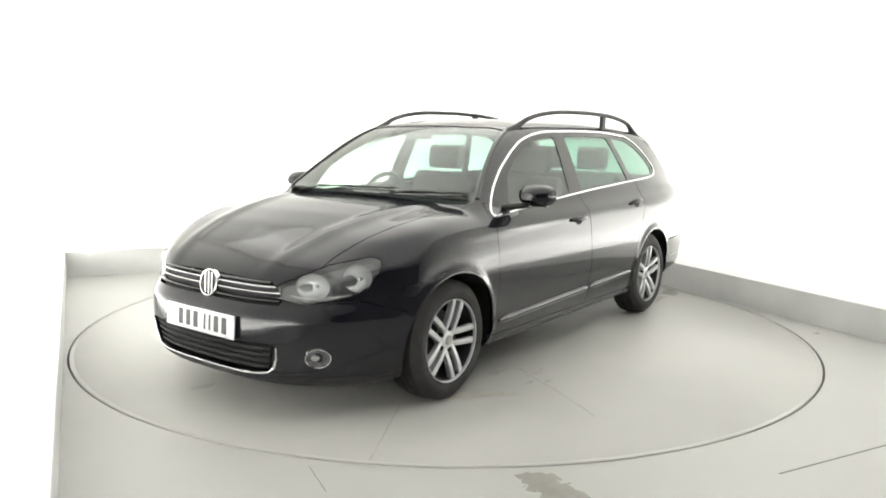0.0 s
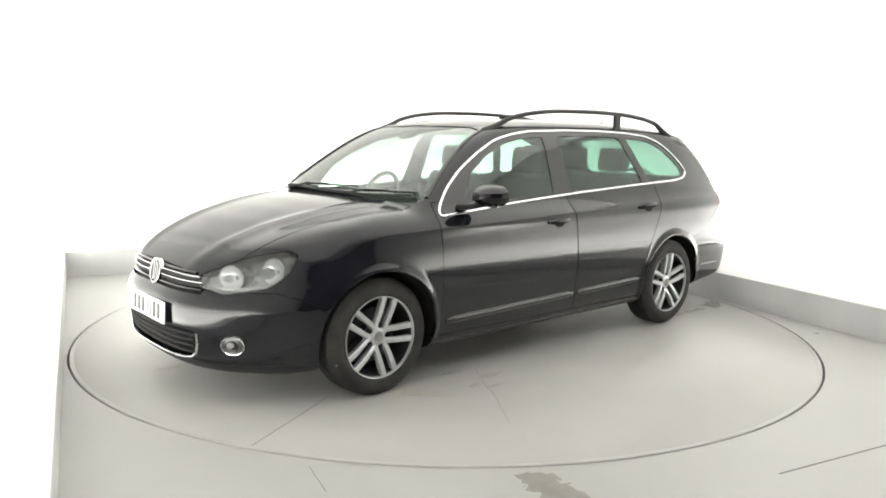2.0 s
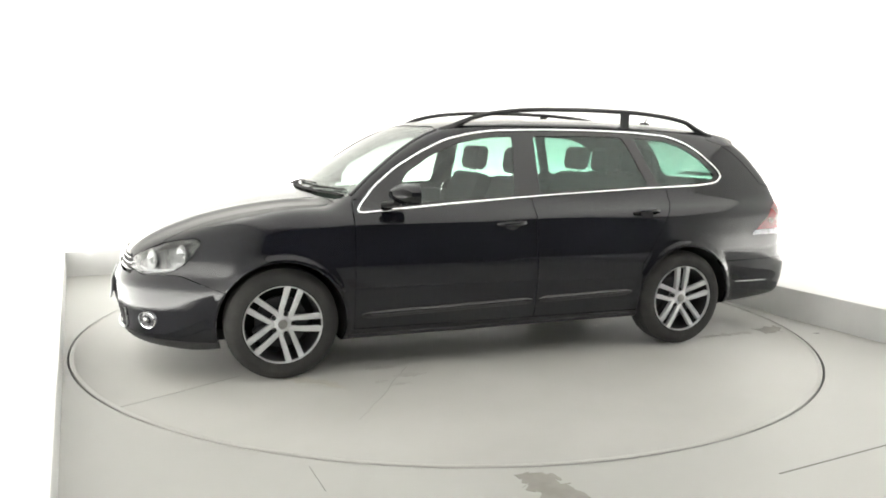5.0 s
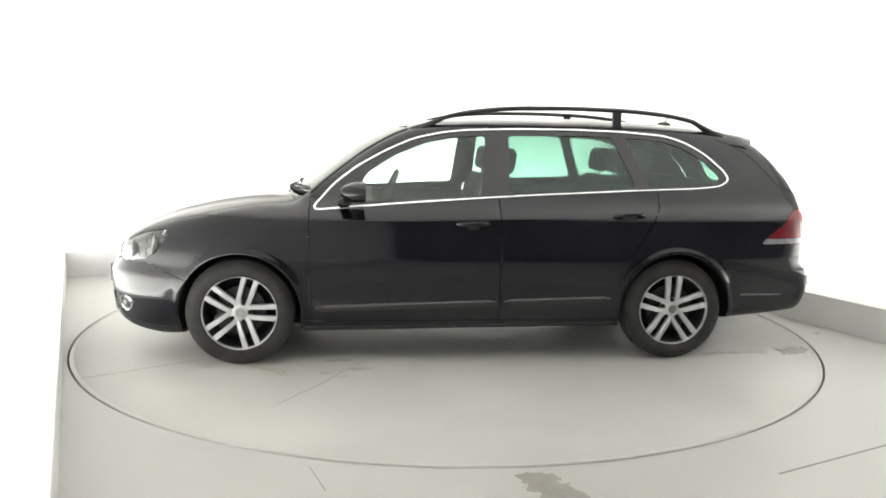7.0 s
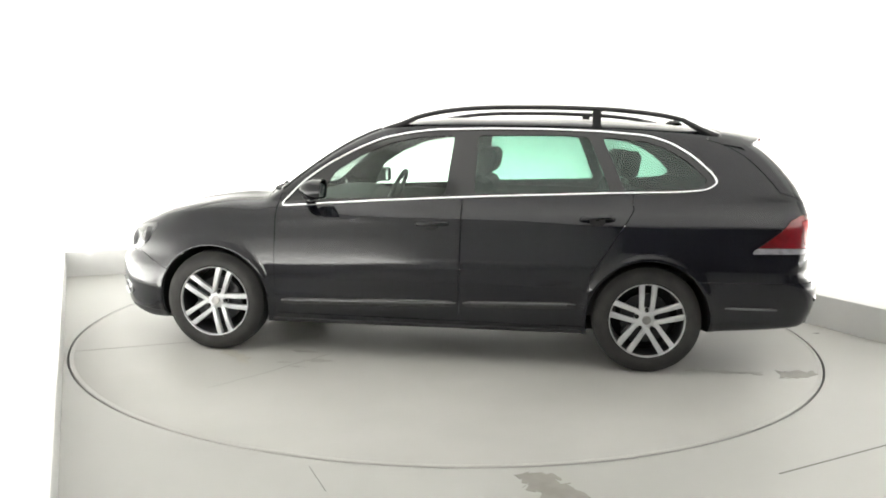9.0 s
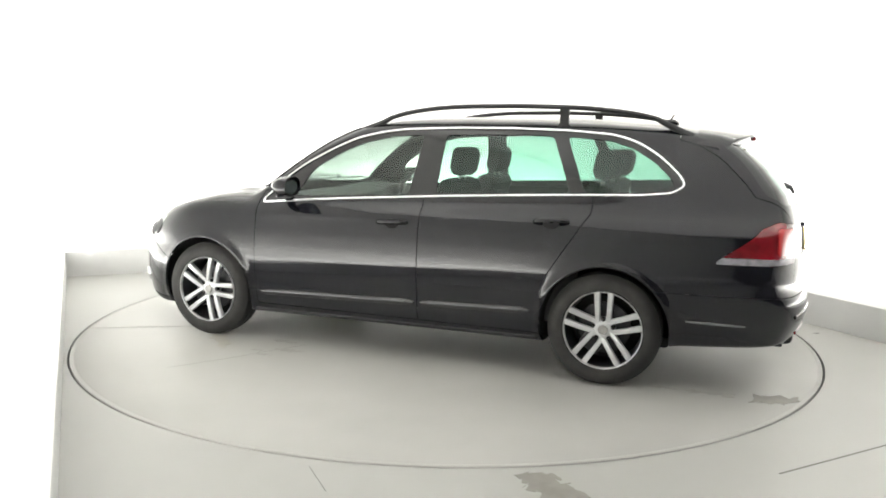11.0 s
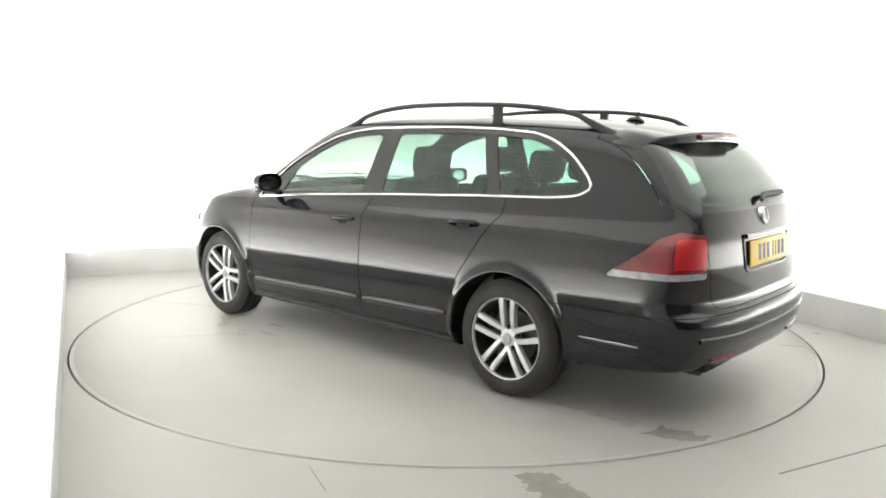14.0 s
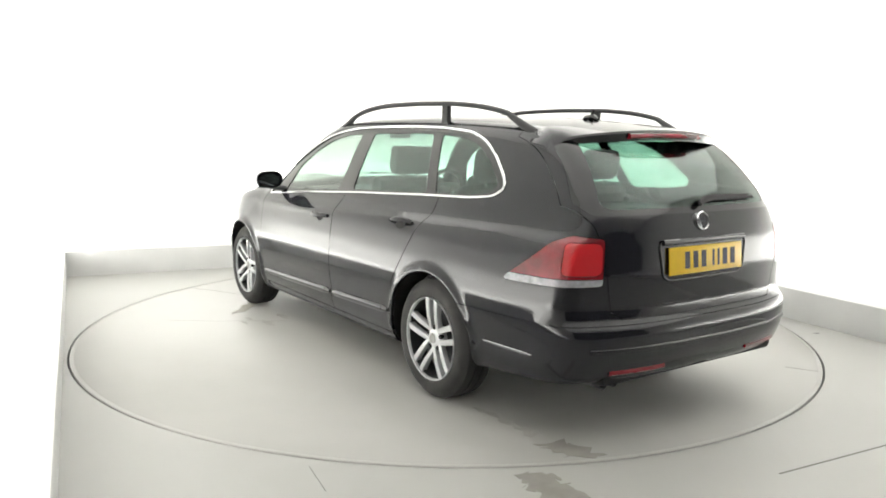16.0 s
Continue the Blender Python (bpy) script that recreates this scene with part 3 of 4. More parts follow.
lamp_low = skin.cut(SIDE, [(-1.5, 0.65), (-2.5, 0.65), (-2.5, 0.742), (-1.5, 0.742)], lambda c: c.x < -1.6, (lamp,))
lamp_in = skin.cut(QUARTER_R, rounded([(0.945, 0.758), (0.960, 0.895), (1.116, 0.892), (1.116, 0.758)], 0.03), lambda c: c.x < -1.6, (lamp,))
rear_border = skin.cut(FACE, rounded([(-0.2, 1.004), (-0.2, 1.350), (0.575, 1.332), (0.674, 1.050), (0.640, 1.004)], 0.04), lambda c: c.x < -1.6)
rear_glass = skin.cut(FACE, rounded([(-0.2, 1.030), (-0.2, 1.335), (0.500, 1.318), (0.590, 1.060), (0.560, 1.030)], 0.04), lambda c: c.x < -1.6, (rear_border,))
tailgate = skin.cut(FACE, [(-0.2, 0.565), (0.53, 0.565), (0.58, 0.600), (0.60, 0.70), (0.640, 0.96), (0.690, 1.04), (0.590, 1.362), (-0.2, 1.380)], lambda c: c.x < -1.6)
bumper_r = skin.cut(SIDE, [(-1.50, 0.0), (-2.6, 0.0), (-2.6, 0.545), (-1.50, 0.545)], lambda c: c.x < -1.4)
bumper_f = skin.cut(SIDE, [(1.45, 0.0), (2.6, 0.0), (2.6, 0.575), (1.80, 0.575), (1.45, 0.45)], lambda c: c.x > 1.4)
lip = skin.cut(SIDE, [(1.5, 0.0), (2.6, 0.0), (2.6, 0.222), (1.5, 0.222)], lambda c: c.x > 1.4, (bumper_f,))
door_f = skin.cut(SIDE, [(0.895, 0.255), (0.895, 0.90), (0.885, 0.97), (-0.212, 1.03), (-0.212, 0.255)], flank)
door_r1 = skin.cut(SIDE, [(-0.212, 0.255), (-0.212, 1.06), (-0.95, 1.06), (-0.95, 0.255)], flank)
door_r2 = skin.cut(SIDE, [(-0.95, 0.55), (-0.95, 1.06), (-1.19, 1.06), (-1.19, 0.93)], flank)

skin.panel("body_shell", (0,), "paint", car, True)
skin.panel("front_door", (door_f,), "paint", car, False, gap=0.003)
skin.panel("rear_door", (door_r1, door_r2), "paint", car, False, gap=0.003)
skin.panel("bonnet", (hood,), "paint", car, True, gap=0.003)
skin.panel("front_bumper", (bumper_f,), "paint", car, True, gap=0.0015)
skin.panel("rear_bumper", (bumper_r,), "paint", car, True, gap=0.0015)
skin.panel("front_lip", (lip,), "plastic", car, True, "black plastic lower lip", gap=0.001)
skin.panel("tailgate", (tailgate,), "paint", car, True, gap=0.0018)
skin.panel("window_surround", (dlo,), "gloss_black", car, False, "gloss black window frame", gap=0.0, sink=0.002)
skin.panel("front_side_window", (win_f,), "glass", car, False, "green-tinted side glass", gap=-0.003, depth=0.004, sink=0.006)
skin.panel("rear_side_window", (win_m,), "privacy", car, False, "green-tinted side glass", gap=-0.003, depth=0.004, sink=0.006)
skin.panel("quarter_window", (win_q,), "privacy", car, False, "green-tinted side glass", gap=-0.003, depth=0.004, sink=0.006)
skin.panel("windscreen", (screen,), "glass", car, True, "clear windscreen", gap=-0.002, depth=0.005, sink=0.004)
skin.panel("rear_window", (rear_glass,), "privacy", car, True, "green-tinted rear glass", gap=-0.002, depth=0.005, sink=0.004)
skin.panel("rear_window_border", (rear_border,), "gloss_black", car, True, "black border of the rear glass", gap=-0.001, depth=0.005, sink=0.003)
skin.panel("headlight_lens", (head,), "lens", car, False, "clear headlight cover", gap=0.002, depth=0.004, sink=0.001)
skin.panel("tail_lamp", (lamp,), "red", car, False, "red tail lamp with a clear lower strip", gap=0.002, depth=0.03, sink=-0.002)
skin.panel("tail_lamp_window", (lamp_in,), "bright_red", car, False, "bright red reflector chamber of the tail lamp", gap=0.001, depth=0.03, sink=-0.003)
skin.panel("reversing_lamp", (lamp_low,), "white_lens", car, False, "clear lower strip of the tail lamp", gap=0.001, depth=0.03, sink=-0.002)
skin.panel("headlight_bezel", (head,), "bezel", car, False, "grey headlight housing", gap=0.001, depth=0.02, sink=0.055)
skin.panel("grille_backing", (grille,), "plastic", car, True, "black grille", gap=0.0, depth=0.02, sink=0.03)
skin.panel("intake_backing", (intake,), "plastic", car, True, "black lower air intake", gap=0.0, depth=0.02, sink=0.045)


def wheel():
    """A wheel about its own y axis, its face towards +y."""
    w = new("wheel")
    w.parent = car
    W2 = 0.10
    bm = bmesh.new()
    prof = [(0.212, -W2 + 0.012), (0.225, -W2), (0.262, -W2 - 0.004), (0.285, -W2 + 0.012), (RW - 0.004, -W2 + 0.03), (RW, -0.04), (RW, -0.028), (RW - 0.007, -0.026), (RW - 0.007, -0.018), (RW, -0.016),
            (RW, 0.016), (RW - 0.007, 0.018), (RW - 0.007, 0.026), (RW, 0.028), (RW, 0.04), (RW - 0.004, W2 - 0.03), (0.285, W2 - 0.012), (0.262, W2 + 0.004), (0.240, W2 + 0.003), (0.222, W2), (0.212, W2 - 0.012)]
    lathe(bm, prof, 64)
    bmesh.ops.recalc_face_normals(bm, faces=bm.faces[:])
    part("tyre", bm, "rubber", w, "worn black rubber tyre")
    bm = bmesh.new()
    lathe(bm, [(0.2060, W2 - 0.034), (0.2065, W2 - 0.012), (0.2085, W2 - 0.002), (0.2125, W2 - 0.001), (0.2135, W2 - 0.006), (0.2125, W2 - 0.010), (0.212, W2 - 0.04)], 64, close=True)
    bmesh.ops.recalc_face_normals(bm, faces=bm.faces[:])
    part("rim", bm, "alloy", w, "silver alloy rim")
    # barrel and brake disc are coloured dark for the shade between the spokes
    bm = lathe(bmesh.new(), [(0.2125, W2 - 0.035), (0.204, W2 - 0.016), (0.202, W2 - 0.018), (0.196, 0.0), (0.194, -0.085), (0.2125, -0.09)], 48, close=True)
    bmesh.ops.recalc_face_normals(bm, faces=bm.faces[:])
    part("barrel", bm, "dark_metal", w, "grimy inner rim, darkened for the shade behind the spokes")
    # five pairs of spokes
    for k in range(5):
        for s in (-1, 1):
            bm = bmesh.new()
            a = 2 * math.pi * k / 5
            rows = [(0.030, 0.0285, 0.066, 0.0120), (0.065, 0.0300, 0.076, 0.0128), (0.12, 0.0325, 0.086, 0.0138), (0.18, 0.0350, 0.090, 0.0150), (0.207, 0.0362, 0.088, 0.0165)]
            rings = []
            for r, off, h, hw in rows:
                c = off * s
                pts = [(c - hw, h - 0.030), (c - hw, h - 0.004), (c - hw + 0.004, h), (c + hw - 0.004, h), (c + hw, h - 0.004), (c + hw, h - 0.030)]
                rings.append([bm.verts.new((r * math.cos(a) - t * math.sin(a), hh, r * math.sin(a) + t * math.cos(a))) for t, hh in pts])
            for p, q in zip(rings, rings[1:]):
                for i in range(6):
                    bm.faces.new((p[i], p[(i + 1) % 6], q[(i + 1) % 6], q[i]))
            bm.faces.new(rings[0])
            bm.faces.new(rings[-1][::-1])
            bmesh.ops.recalc_face_normals(bm, faces=bm.faces[:])
            part("spoke", bm, "alloy", w)
    bm = lathe(bmesh.new(), [(0.001, 0.076), (0.028, 0.076), (0.031, 0.072), (0.040, 0.070), (0.058, 0.064), (0.066, 0.056), (0.066, 0.03), (0.001, 0.03)], 32)
    bmesh.ops.recalc_face_normals(bm, faces=bm.faces[:])
    part("hub", bm, "alloy", w)
    bm = lathe(bmesh.new(), [(0.001, 0.081), (0.024, 0.080), (0.026, 0.076), (0.026, 0.07)], 24)
    bmesh.ops.recalc_face_normals(bm, faces=bm.faces[:])
    part("hub_cap", bm, "steel", w, "grey hub cap")
    for k in range(5):
        a = 2 * math.pi * k / 5
        bm = lathe(bmesh.new(), [(0.001, 0.0705), (0.010, 0.0705), (0.0125, 0.068), (0.0125, 0.05)], 12, pose(0.056 * math.cos(a), 0, 0.056 * math.sin(a)))
        bmesh.ops.recalc_face_normals(bm, faces=bm.faces[:])
        part("wheel_bolt", bm, "dark", w)
    bm = lathe(bmesh.new(), [(0.03, 0.012), (0.140, 0.012), (0.142, 0.010), (0.142, -0.008), (0.140, -0.010), (0.03, -0.010)], 40)
    bmesh.ops.recalc_face_normals(bm, faces=bm.faces[:])
    part("brake_disc", bm, "dark_metal", w)
    bm = box(bmesh.new(), (0.07, -0.03, -0.06), (0.155, 0.035, 0.06), 0.012)
    part("brake_caliper", bm, "dark_metal", w)
    bm = lathe(bmesh.new(), [(0.001, -0.085), (0.2, -0.085), (0.204, -0.06)], 40)
    part("backing_plate", bm, "dark", w)
    return w


TY = 0.778
w0 = wheel()
w0.matrix_basis = pose(XA, TY, RW, 0, 36, 0)
for m in (pose(-XA, TY, RW, 0, 54, 0), pose(XA, -TY, RW, 0, 25, 180), pose(-XA, -TY, RW, 0, 3, 180)):
    copy_thing(w0, m)


# ---- trim, lamps and fittings of the car ----
def flank_line(pts, off=0.0):
    a = np.array(pts, float)
    o = np.stack([a[:, 0], np.full(len(a), 0.05), a[:, 1]], 1)
    p = cast(o, np.tile([0.0, 1.0, 0.0], (len(a), 1)), 1.2)
    nn = field_normal(p)
    return [Vector(q) for q in p + nn * off], [Vector(q) for q in nn]


def dense(pts, step=0.02, closed=False):
    out = []
    pairs = list(zip(pts, pts[1:] + pts[:1])) if closed else list(zip(pts, pts[1:]))
    for p, q in pairs:
        n = max(1, int(math.hypot(q[0] - p[0], q[1] - p[1]) / step))
        out += [(p[0] + (q[0] - p[0]) * k / n, p[1] + (q[1] - p[1]) * k / n) for k in range(n)]
    return out if closed else out + [pts[-1]]


def flip(bm):
    """The mirror image of a mesh on the car's other side."""
    b2 = bm.copy()
    for v in b2.verts:
        v.co.y = -v.co.y
    bmesh.ops.reverse_faces(b2, faces=b2.faces[:])
    return b2


def pair(name, bm, material, parent, label=""):
    b2 = flip(bm)
    return part(name, bm, material, parent, label), part(name, b2, material, parent, label)


# bright strip round the side windows
pts, nn = flank_line(dense(DLO, 0.02, True), 0.003)
pair("window_trim", tube(bmesh.new(), pts, 0.0072, 8, 0.6, nn, True), "chrome", car, "bright chrome strip round the side windows")

# black rubbing strips; a metallic line on each imitates the glint along its top
for x0, z0, x1, z1 in ((0.86, 0.335, -0.19, 0.362), (-0.235, 0.363, -0.885, 0.380)):
    line = dense([(x0, z0), (x1, z1)], 0.05)
    pts, nn = flank_line(line, 0.003)
    rr = [0.010] + [0.021] * (len(pts) - 2) + [0.010]
    pair("rubbing_strip", tube(bmesh.new(), pts, rr, 10, 0.55, nn), "gloss_black", car, "black rubbing strip")
    pts, nn = flank_line([(x, z + 0.004) for x, z in line[1:-1]], 0.0125)
    pair("strip_glint", tube(bmesh.new(), pts, 0.010, 6, 0.4, nn), "strip", car, "metallic line imitating the glint along the rubbing strip")

# door handles
for hx, hz in ((-0.045, 0.826), (-0.985, 0.876)):
    pts, nn = flank_line([(hx + d, hz - 0.035 * d) for d in (0.095, 0.08, 0.05, 0.0, -0.05, -0.08, -0.095)])
    lift = (0.002, 0.018, 0.028, 0.031, 0.028, 0.018, 0.002)
    pair("door_handle", tube(bmesh.new(), [p + n * l for p, n, l in zip(pts, nn, lift)], [0.010, 0.013, 0.015, 0.015, 0.015, 0.013, 0.010], 10, 0.7, nn), "paint", car, "black pull handle")
    # matte dark disc on the skin imitates the shaded hollow behind the handle
    pts, nn = flank_line([(hx + 0.045 * math.cos(a), hz - 0.010 + 0.026 * math.sin(a)) for a in [2 * math.pi * k / 20 for k in range(20)]], 0.0012)
    bm = bmesh.new()
    ring = [bm.verts.new(p) for p in pts]
    mid = bm.verts.new(sum((Vector(p) for p in pts), Vector()) / len(pts) + nn[0] * 0.0005)
    for i in range(20):
        bm.faces.new((ring[i], mid, ring[(i + 1) % 20]))
    bmesh.ops.recalc_face_normals(bm, faces=bm.faces[:])
    if bm.faces[0].normal.y < 0:
        bmesh.ops.reverse_faces(bm, faces=bm.faces[:])
    r = bmesh.ops.extrude_face_region(bm, geom=bm.faces[:])
    bmesh.ops.translate(bm, vec=(0, -0.004, 0), verts=[v for v in r["geom"] if isinstance(v, bmesh.types.BMVert)])
    pair("handle_shade", bm, "gap", car)


def mirror():
    """Door mirror: a rounded shell on a short foot, its glass towards the back."""
    bm = bmesh.new()
    rows = []
    for k in range(9):
        t = k / 8
        x = 0.715 - 0.135 * t
        s = math.sin(math.pi * min(0.5, 0.08 + t * 0.6)) ** 0.7
        ring = []
        for i in range(24):
            a = 2 * math.pi * i / 24
            ca, sa = math.cos(a), math.sin(a)
            yy = 0.941 + 0.096 * s * math.copysign(abs(ca) ** 0.75, ca) + 0.012 * t
            zz = 1.010 + (0.062 if sa > 0 else 0.055) * s * math.copysign(abs(sa) ** 0.8, sa) - 0.018 * (yy - 0.9)
            ring.append(bm.verts.new((x - 0.05 * (yy - 0.9), yy, zz)))
        rows.append(ring)
    for p, q in zip(rows, rows[1:]):
        for i in range(24):
            bm.faces.new((p[i], p[(i + 1) % 24], q[(i + 1) % 24], q[i]))
    bm.faces.new(rows[0])
    inner = [bm.verts.new(v.co + (Vector((0.59, 0.95, 1.01)) - v.co) * 0.08) for v in rows[-1]]
    deep = [bm.verts.new(v.co + Vector((0.03, 0, 0))) for v in inner]
    for a, b in ((rows[-1], inner), (inner, deep)):
        for i in range(24):
            bm.faces.new((a[i], a[(i + 1) % 24], b[(i + 1) % 24], b[i]))
    bm.faces.new(deep[::-1])
    bmesh.ops.recalc_face_normals(bm, faces=bm.faces[:])
    shells = pair("door_mirror", bm, "paint", car, "black door mirror with a silver lower strip")
    for s, shell in zip((1, -1), shells):
        bm = bmesh.new()
        lathe(bm, [(0.001, 0.003), (0.92, 0.003), (1.0, -0.003), (0.001, -0.003)], 32, pose(0, 0, 0, 0, 0, 90) @ Matrix.Diagonal((0.080, 1, 0.045, 1)))
        bmesh.ops.recalc_face_normals(bm, faces=bm.faces[:])
        bmesh.ops.transform(bm, matrix=Matrix.Translation((0.590, s * 0.956, 1.008)), verts=bm.verts[:])
        part("mirror_glass", bm, "mirror", shell, "mirror glass")
        p = on_side(0.70, 0.945, -0.01)
        bm = tube(bmesh.new(), [(p.x, s * p.y, p.z), (0.685, s * 0.90, 0.955), (0.672, s * 0.935, 0.965)], [0.032, 0.028, 0.030], 10, 0.6)
        part("mirror_foot", bm, "plastic", shell)
        bm = tube(bmesh.new(), [(0.640 - 0.002 * abs(d) * 10, s * (0.95 + d), 0.957 - 0.02 * d) for d in (-0.085, -0.05, 0.0, 0.05, 0.085)], [0.006, 0.014, 0.017, 0.014, 0.006], 8, 0.45)
        part("mirror_strip", bm, "satin", shell, "silver lower edge")


mirror()


def roof_rail():
    line = [(0.29, 1.376), (0.21, 1.412), (0.12, 1.446), (-0.02, 1.482), (-0.2, 1.505), (-0.37, 1.515), (-0.72, 1.519), (-1.06, 1.511), (-1.28, 1.492), (-1.42, 1.470), (-1.54, 1.438), (-1.63, 1.408)]
    xs = curve(line, 0.05)
    pts, rad = [], []
    for k in range(41):
        x = 0.30 - 1.97 * k / 40
        y = 0.575 - 0.03 * ((x + 0.7) / 0.95) ** 2
        e = min(k, 40 - k) / 40
        g = max(0.0, 1 - e / 0.10)
        roof = on_top(x, y).z + 0.002
        pts.append((x, y, (1 - g) * max(float(xs(x)) - 0.012, roof) + g * (roof - 0.022 * g)))
        rad.append(0.0185 + 0.012 * g)
    bars = pair("roof_rail", tube(bmesh.new(), pts, rad, 10, 0.75), "plastic", car, "black raised roof rail")
    for s, bar in zip((1, -1), bars):
        bm = bmesh.new()
        for x, l, w in ((-0.975, 0.024, 0.013),):
            top = float(xs(x)) - 0.012
            t = on_top(x, 0.57)
            rings = []
            for z, g in ((t.z - 0.01, 1.5), (t.z + 0.012, 1.0), (top, 1.1)):
                rings.append([bm.verts.new((x + l * g * a, s * (0.573 + w * b), z)) for a, b in ((-1, -1), (1, -1), (1, 1), (-1, 1))])
            for a, b in zip(rings, rings[1:]):
                for i in range(4):
                    bm.faces.new((a[i], a[(i + 1) % 4], b[(i + 1) % 4], b[i]))
        bmesh.ops.recalc_face_normals(bm, faces=bm.faces[:])
        part("rail_post", bm, "plastic", bar)


roof_rail()
# aerial
p = on_top(-1.50, 0.02)
bm = bmesh.new()
tube(bm, [(p.x + 0.05, 0.02, p.z), (p.x + 0.02, 0.02, p.z + 0.010), (p.x - 0.03, 0.02, p.z + 0.012), (p.x - 0.06, 0.02, p.z)], [0.008, 0.022, 0.020, 0.008], 10, 0.8)
aerial = part("aerial_base", bm, "gloss_black", car, "black roof aerial")
part("aerial_rod", tube(bmesh.new(), [(p.x, 0.02, p.z + 0.01), (p.x - 0.03, 0.02, p.z + 0.055)], [0.006, 0.004], 8), "gloss_black", aerial)


def spoiler():
    """Roof-edge spoiler over the rear window, with the high brake lamp in its lip."""
    bm = bmesh.new()
    rows = []
    for k in range(25):
        y = -0.608 + 1.216 * k / 24
        e = abs(y) / 0.608
        xr = -1.985 + 0.16 * e ** 3
        t0 = on_top(-1.70, y, 0.001)
        zt = t0.z - 0.024 - 0.006 * e
        r = on_rear(y, 1.335, 0.0)
        ring = [(-1.68, y, on_top(-1.68, y).z - 0.012), (-1.70, y, t0.z + 0.004), (-1.80, y, (t0.z + zt) / 2 + 0.004), (xr, y, zt - 0.006), (xr - 0.006, y, zt - 0.016), (xr + 0.004, y, zt - 0.056 + 0.020 * e ** 2),
                (xr + 0.06, y, zt - 0.064 + 0.022 * e ** 2), (-1.78, y, t0.z - 0.07)]
        rows.append([bm.verts.new(q) for q in ring])
    for a, b in zip(rows, rows[1:]):
        for i in range(8):
            bm.faces.new((a[i], a[(i + 1) % 8], b[(i + 1) % 8], b[i]))
    bm.faces.new(rows[0])
    bm.faces.new(rows[-1][::-1])
    bmesh.ops.recalc_face_normals(bm, faces=bm.faces[:])
    sp = part("spoiler", bm, "paint", car, "black roof spoiler")
    bm = bmesh.new()
    pts = [(-1.992 + 0.16 * (abs(y) / 0.608) ** 3, y, on_top(-1.70, y).z - 0.056) for y in [-0.25 + 0.50 * k / 10 for k in range(11)]]
    tube(bm, pts, 0.015, 8, 0.9)
    part("brake_lamp", bm, "red", sp, "red high brake lamp")


spoiler()


def badge(p, m, r=0.058):
    """A round chrome badge with a plain boss; p is its centre, m turns +y to its face."""
    g = Matrix.Translation(p) @ m
    bm = lathe(bmesh.new(), [(r - 0.009, 0.004), (r - 0.008, 0.011), (r - 0.004, 0.013), (r, 0.010), (r + 0.001, -0.01), (r - 0.009, -0.01)], 40, g, True)
    bmesh.ops.recalc_face_normals(bm, faces=bm.faces[:])
    ring = part("badge", bm, "chrome", car, "round chrome badge")
    bm = lathe(bmesh.new(), [(0.001, 0.005), (r - 0.008, 0.004), (r - 0.008, -0.01)], 32, g)
    bmesh.ops.recalc_face_normals(bm, faces=bm.faces[:])
    part("badge_disc", bm, "dark_metal", ring)
    for x0 in (-0.40, 0.0, 0.40):
        z0 = 0.80 * math.sqrt(1 - x0 * x0)
        bm = tube(bmesh.new(), [g @ Vector(((x0 + 0.18) * r * 0.92, 0.006, z0 * r)), g @ Vector(((x0 - 0.18) * r * 0.92, 0.006, -z0 * r))], 0.07 * r, 6)
        part("badge_bar", bm, "chrome", ring, "slim chrome bar")


CY = 0.025       # plates and badges sit a little to the left of the middle
badge(Vector((on_front(CY, 0.612).x + 0.004, CY, 0.615)), pose(0, 0, 0, 0, 0, -90) @ pose(0, 0, 0, 12), 0.066)
badge(Vector((on_rear(CY, 0.965).x - 0.002, CY, 0.965)), pose(0, 0, 0, 0, 0, 90) @ pose(0, 0, 0, 12), 0.044)


def plate(p, m, material, label, w=0.52, h=0.112):
    """A number plate whose characters are plain bars; its face is +y."""
    g = Matrix.Translation(p) @ m
    bm = box(bmesh.new(), (-w / 2, -0.006, -h / 2), (w / 2, 0.002, h / 2), 0.002, g)
    pl = part("number_plate", bm, material, car, label)
    x = -0.205
    for k in range(7):
        wide = 0.034 if k not in (2, 3) else 0.014
        bm = box(bmesh.new(), (x, 0.002, -0.038), (x + wide, 0.0032, 0.038), 0, g)
        part("plate_bar", bm, "ink", pl, "", False)
        x += wide + (0.024 if k != 3 else 0.046)


plate(Vector((on_front(CY, 0.44).x + 0.008, CY, 0.443)), pose(0, 0, 0, 0, 0, -90) @ pose(0, 0, 0, 3), "plate_white", "white front number plate")
plate(Vector((on_rear(CY, 0.80).x - 0.010, CY, 0.800)), pose(0, 0, 0, 0, 0, 90) @ pose(0, 0, 0, 5), "plate_yellow", "yellow rear number plate", 0.52, 0.122)
# recess with a raised rim round the rear plate
rim = [Vector((on_rear(y + CY, z, 0.002).x, y + CY, z)) for y, z in dense(rounded([(-0.31, 0.88), (0.31, 0.88), (0.285, 0.735), (0.25, 0.715), (-0.25, 0.715), (-0.285, 0.735)], 0.03), 0.03, True)]
part("plate_surround", tube(bmesh.new(), rim, 0.006, 8, 0.8, Vector((-1, 0, 0)), True), "paint", car)
bm = tube(bmesh.new(), [on_rear(y + CY, 0.882, 0.008) for y in (-0.29, -0.15, 0, 0.15, 0.29)], 0.013, 8, 0.8, Vector((-1, 0, 0)))
part("tailgate_grip", bm, "gloss_black", car)


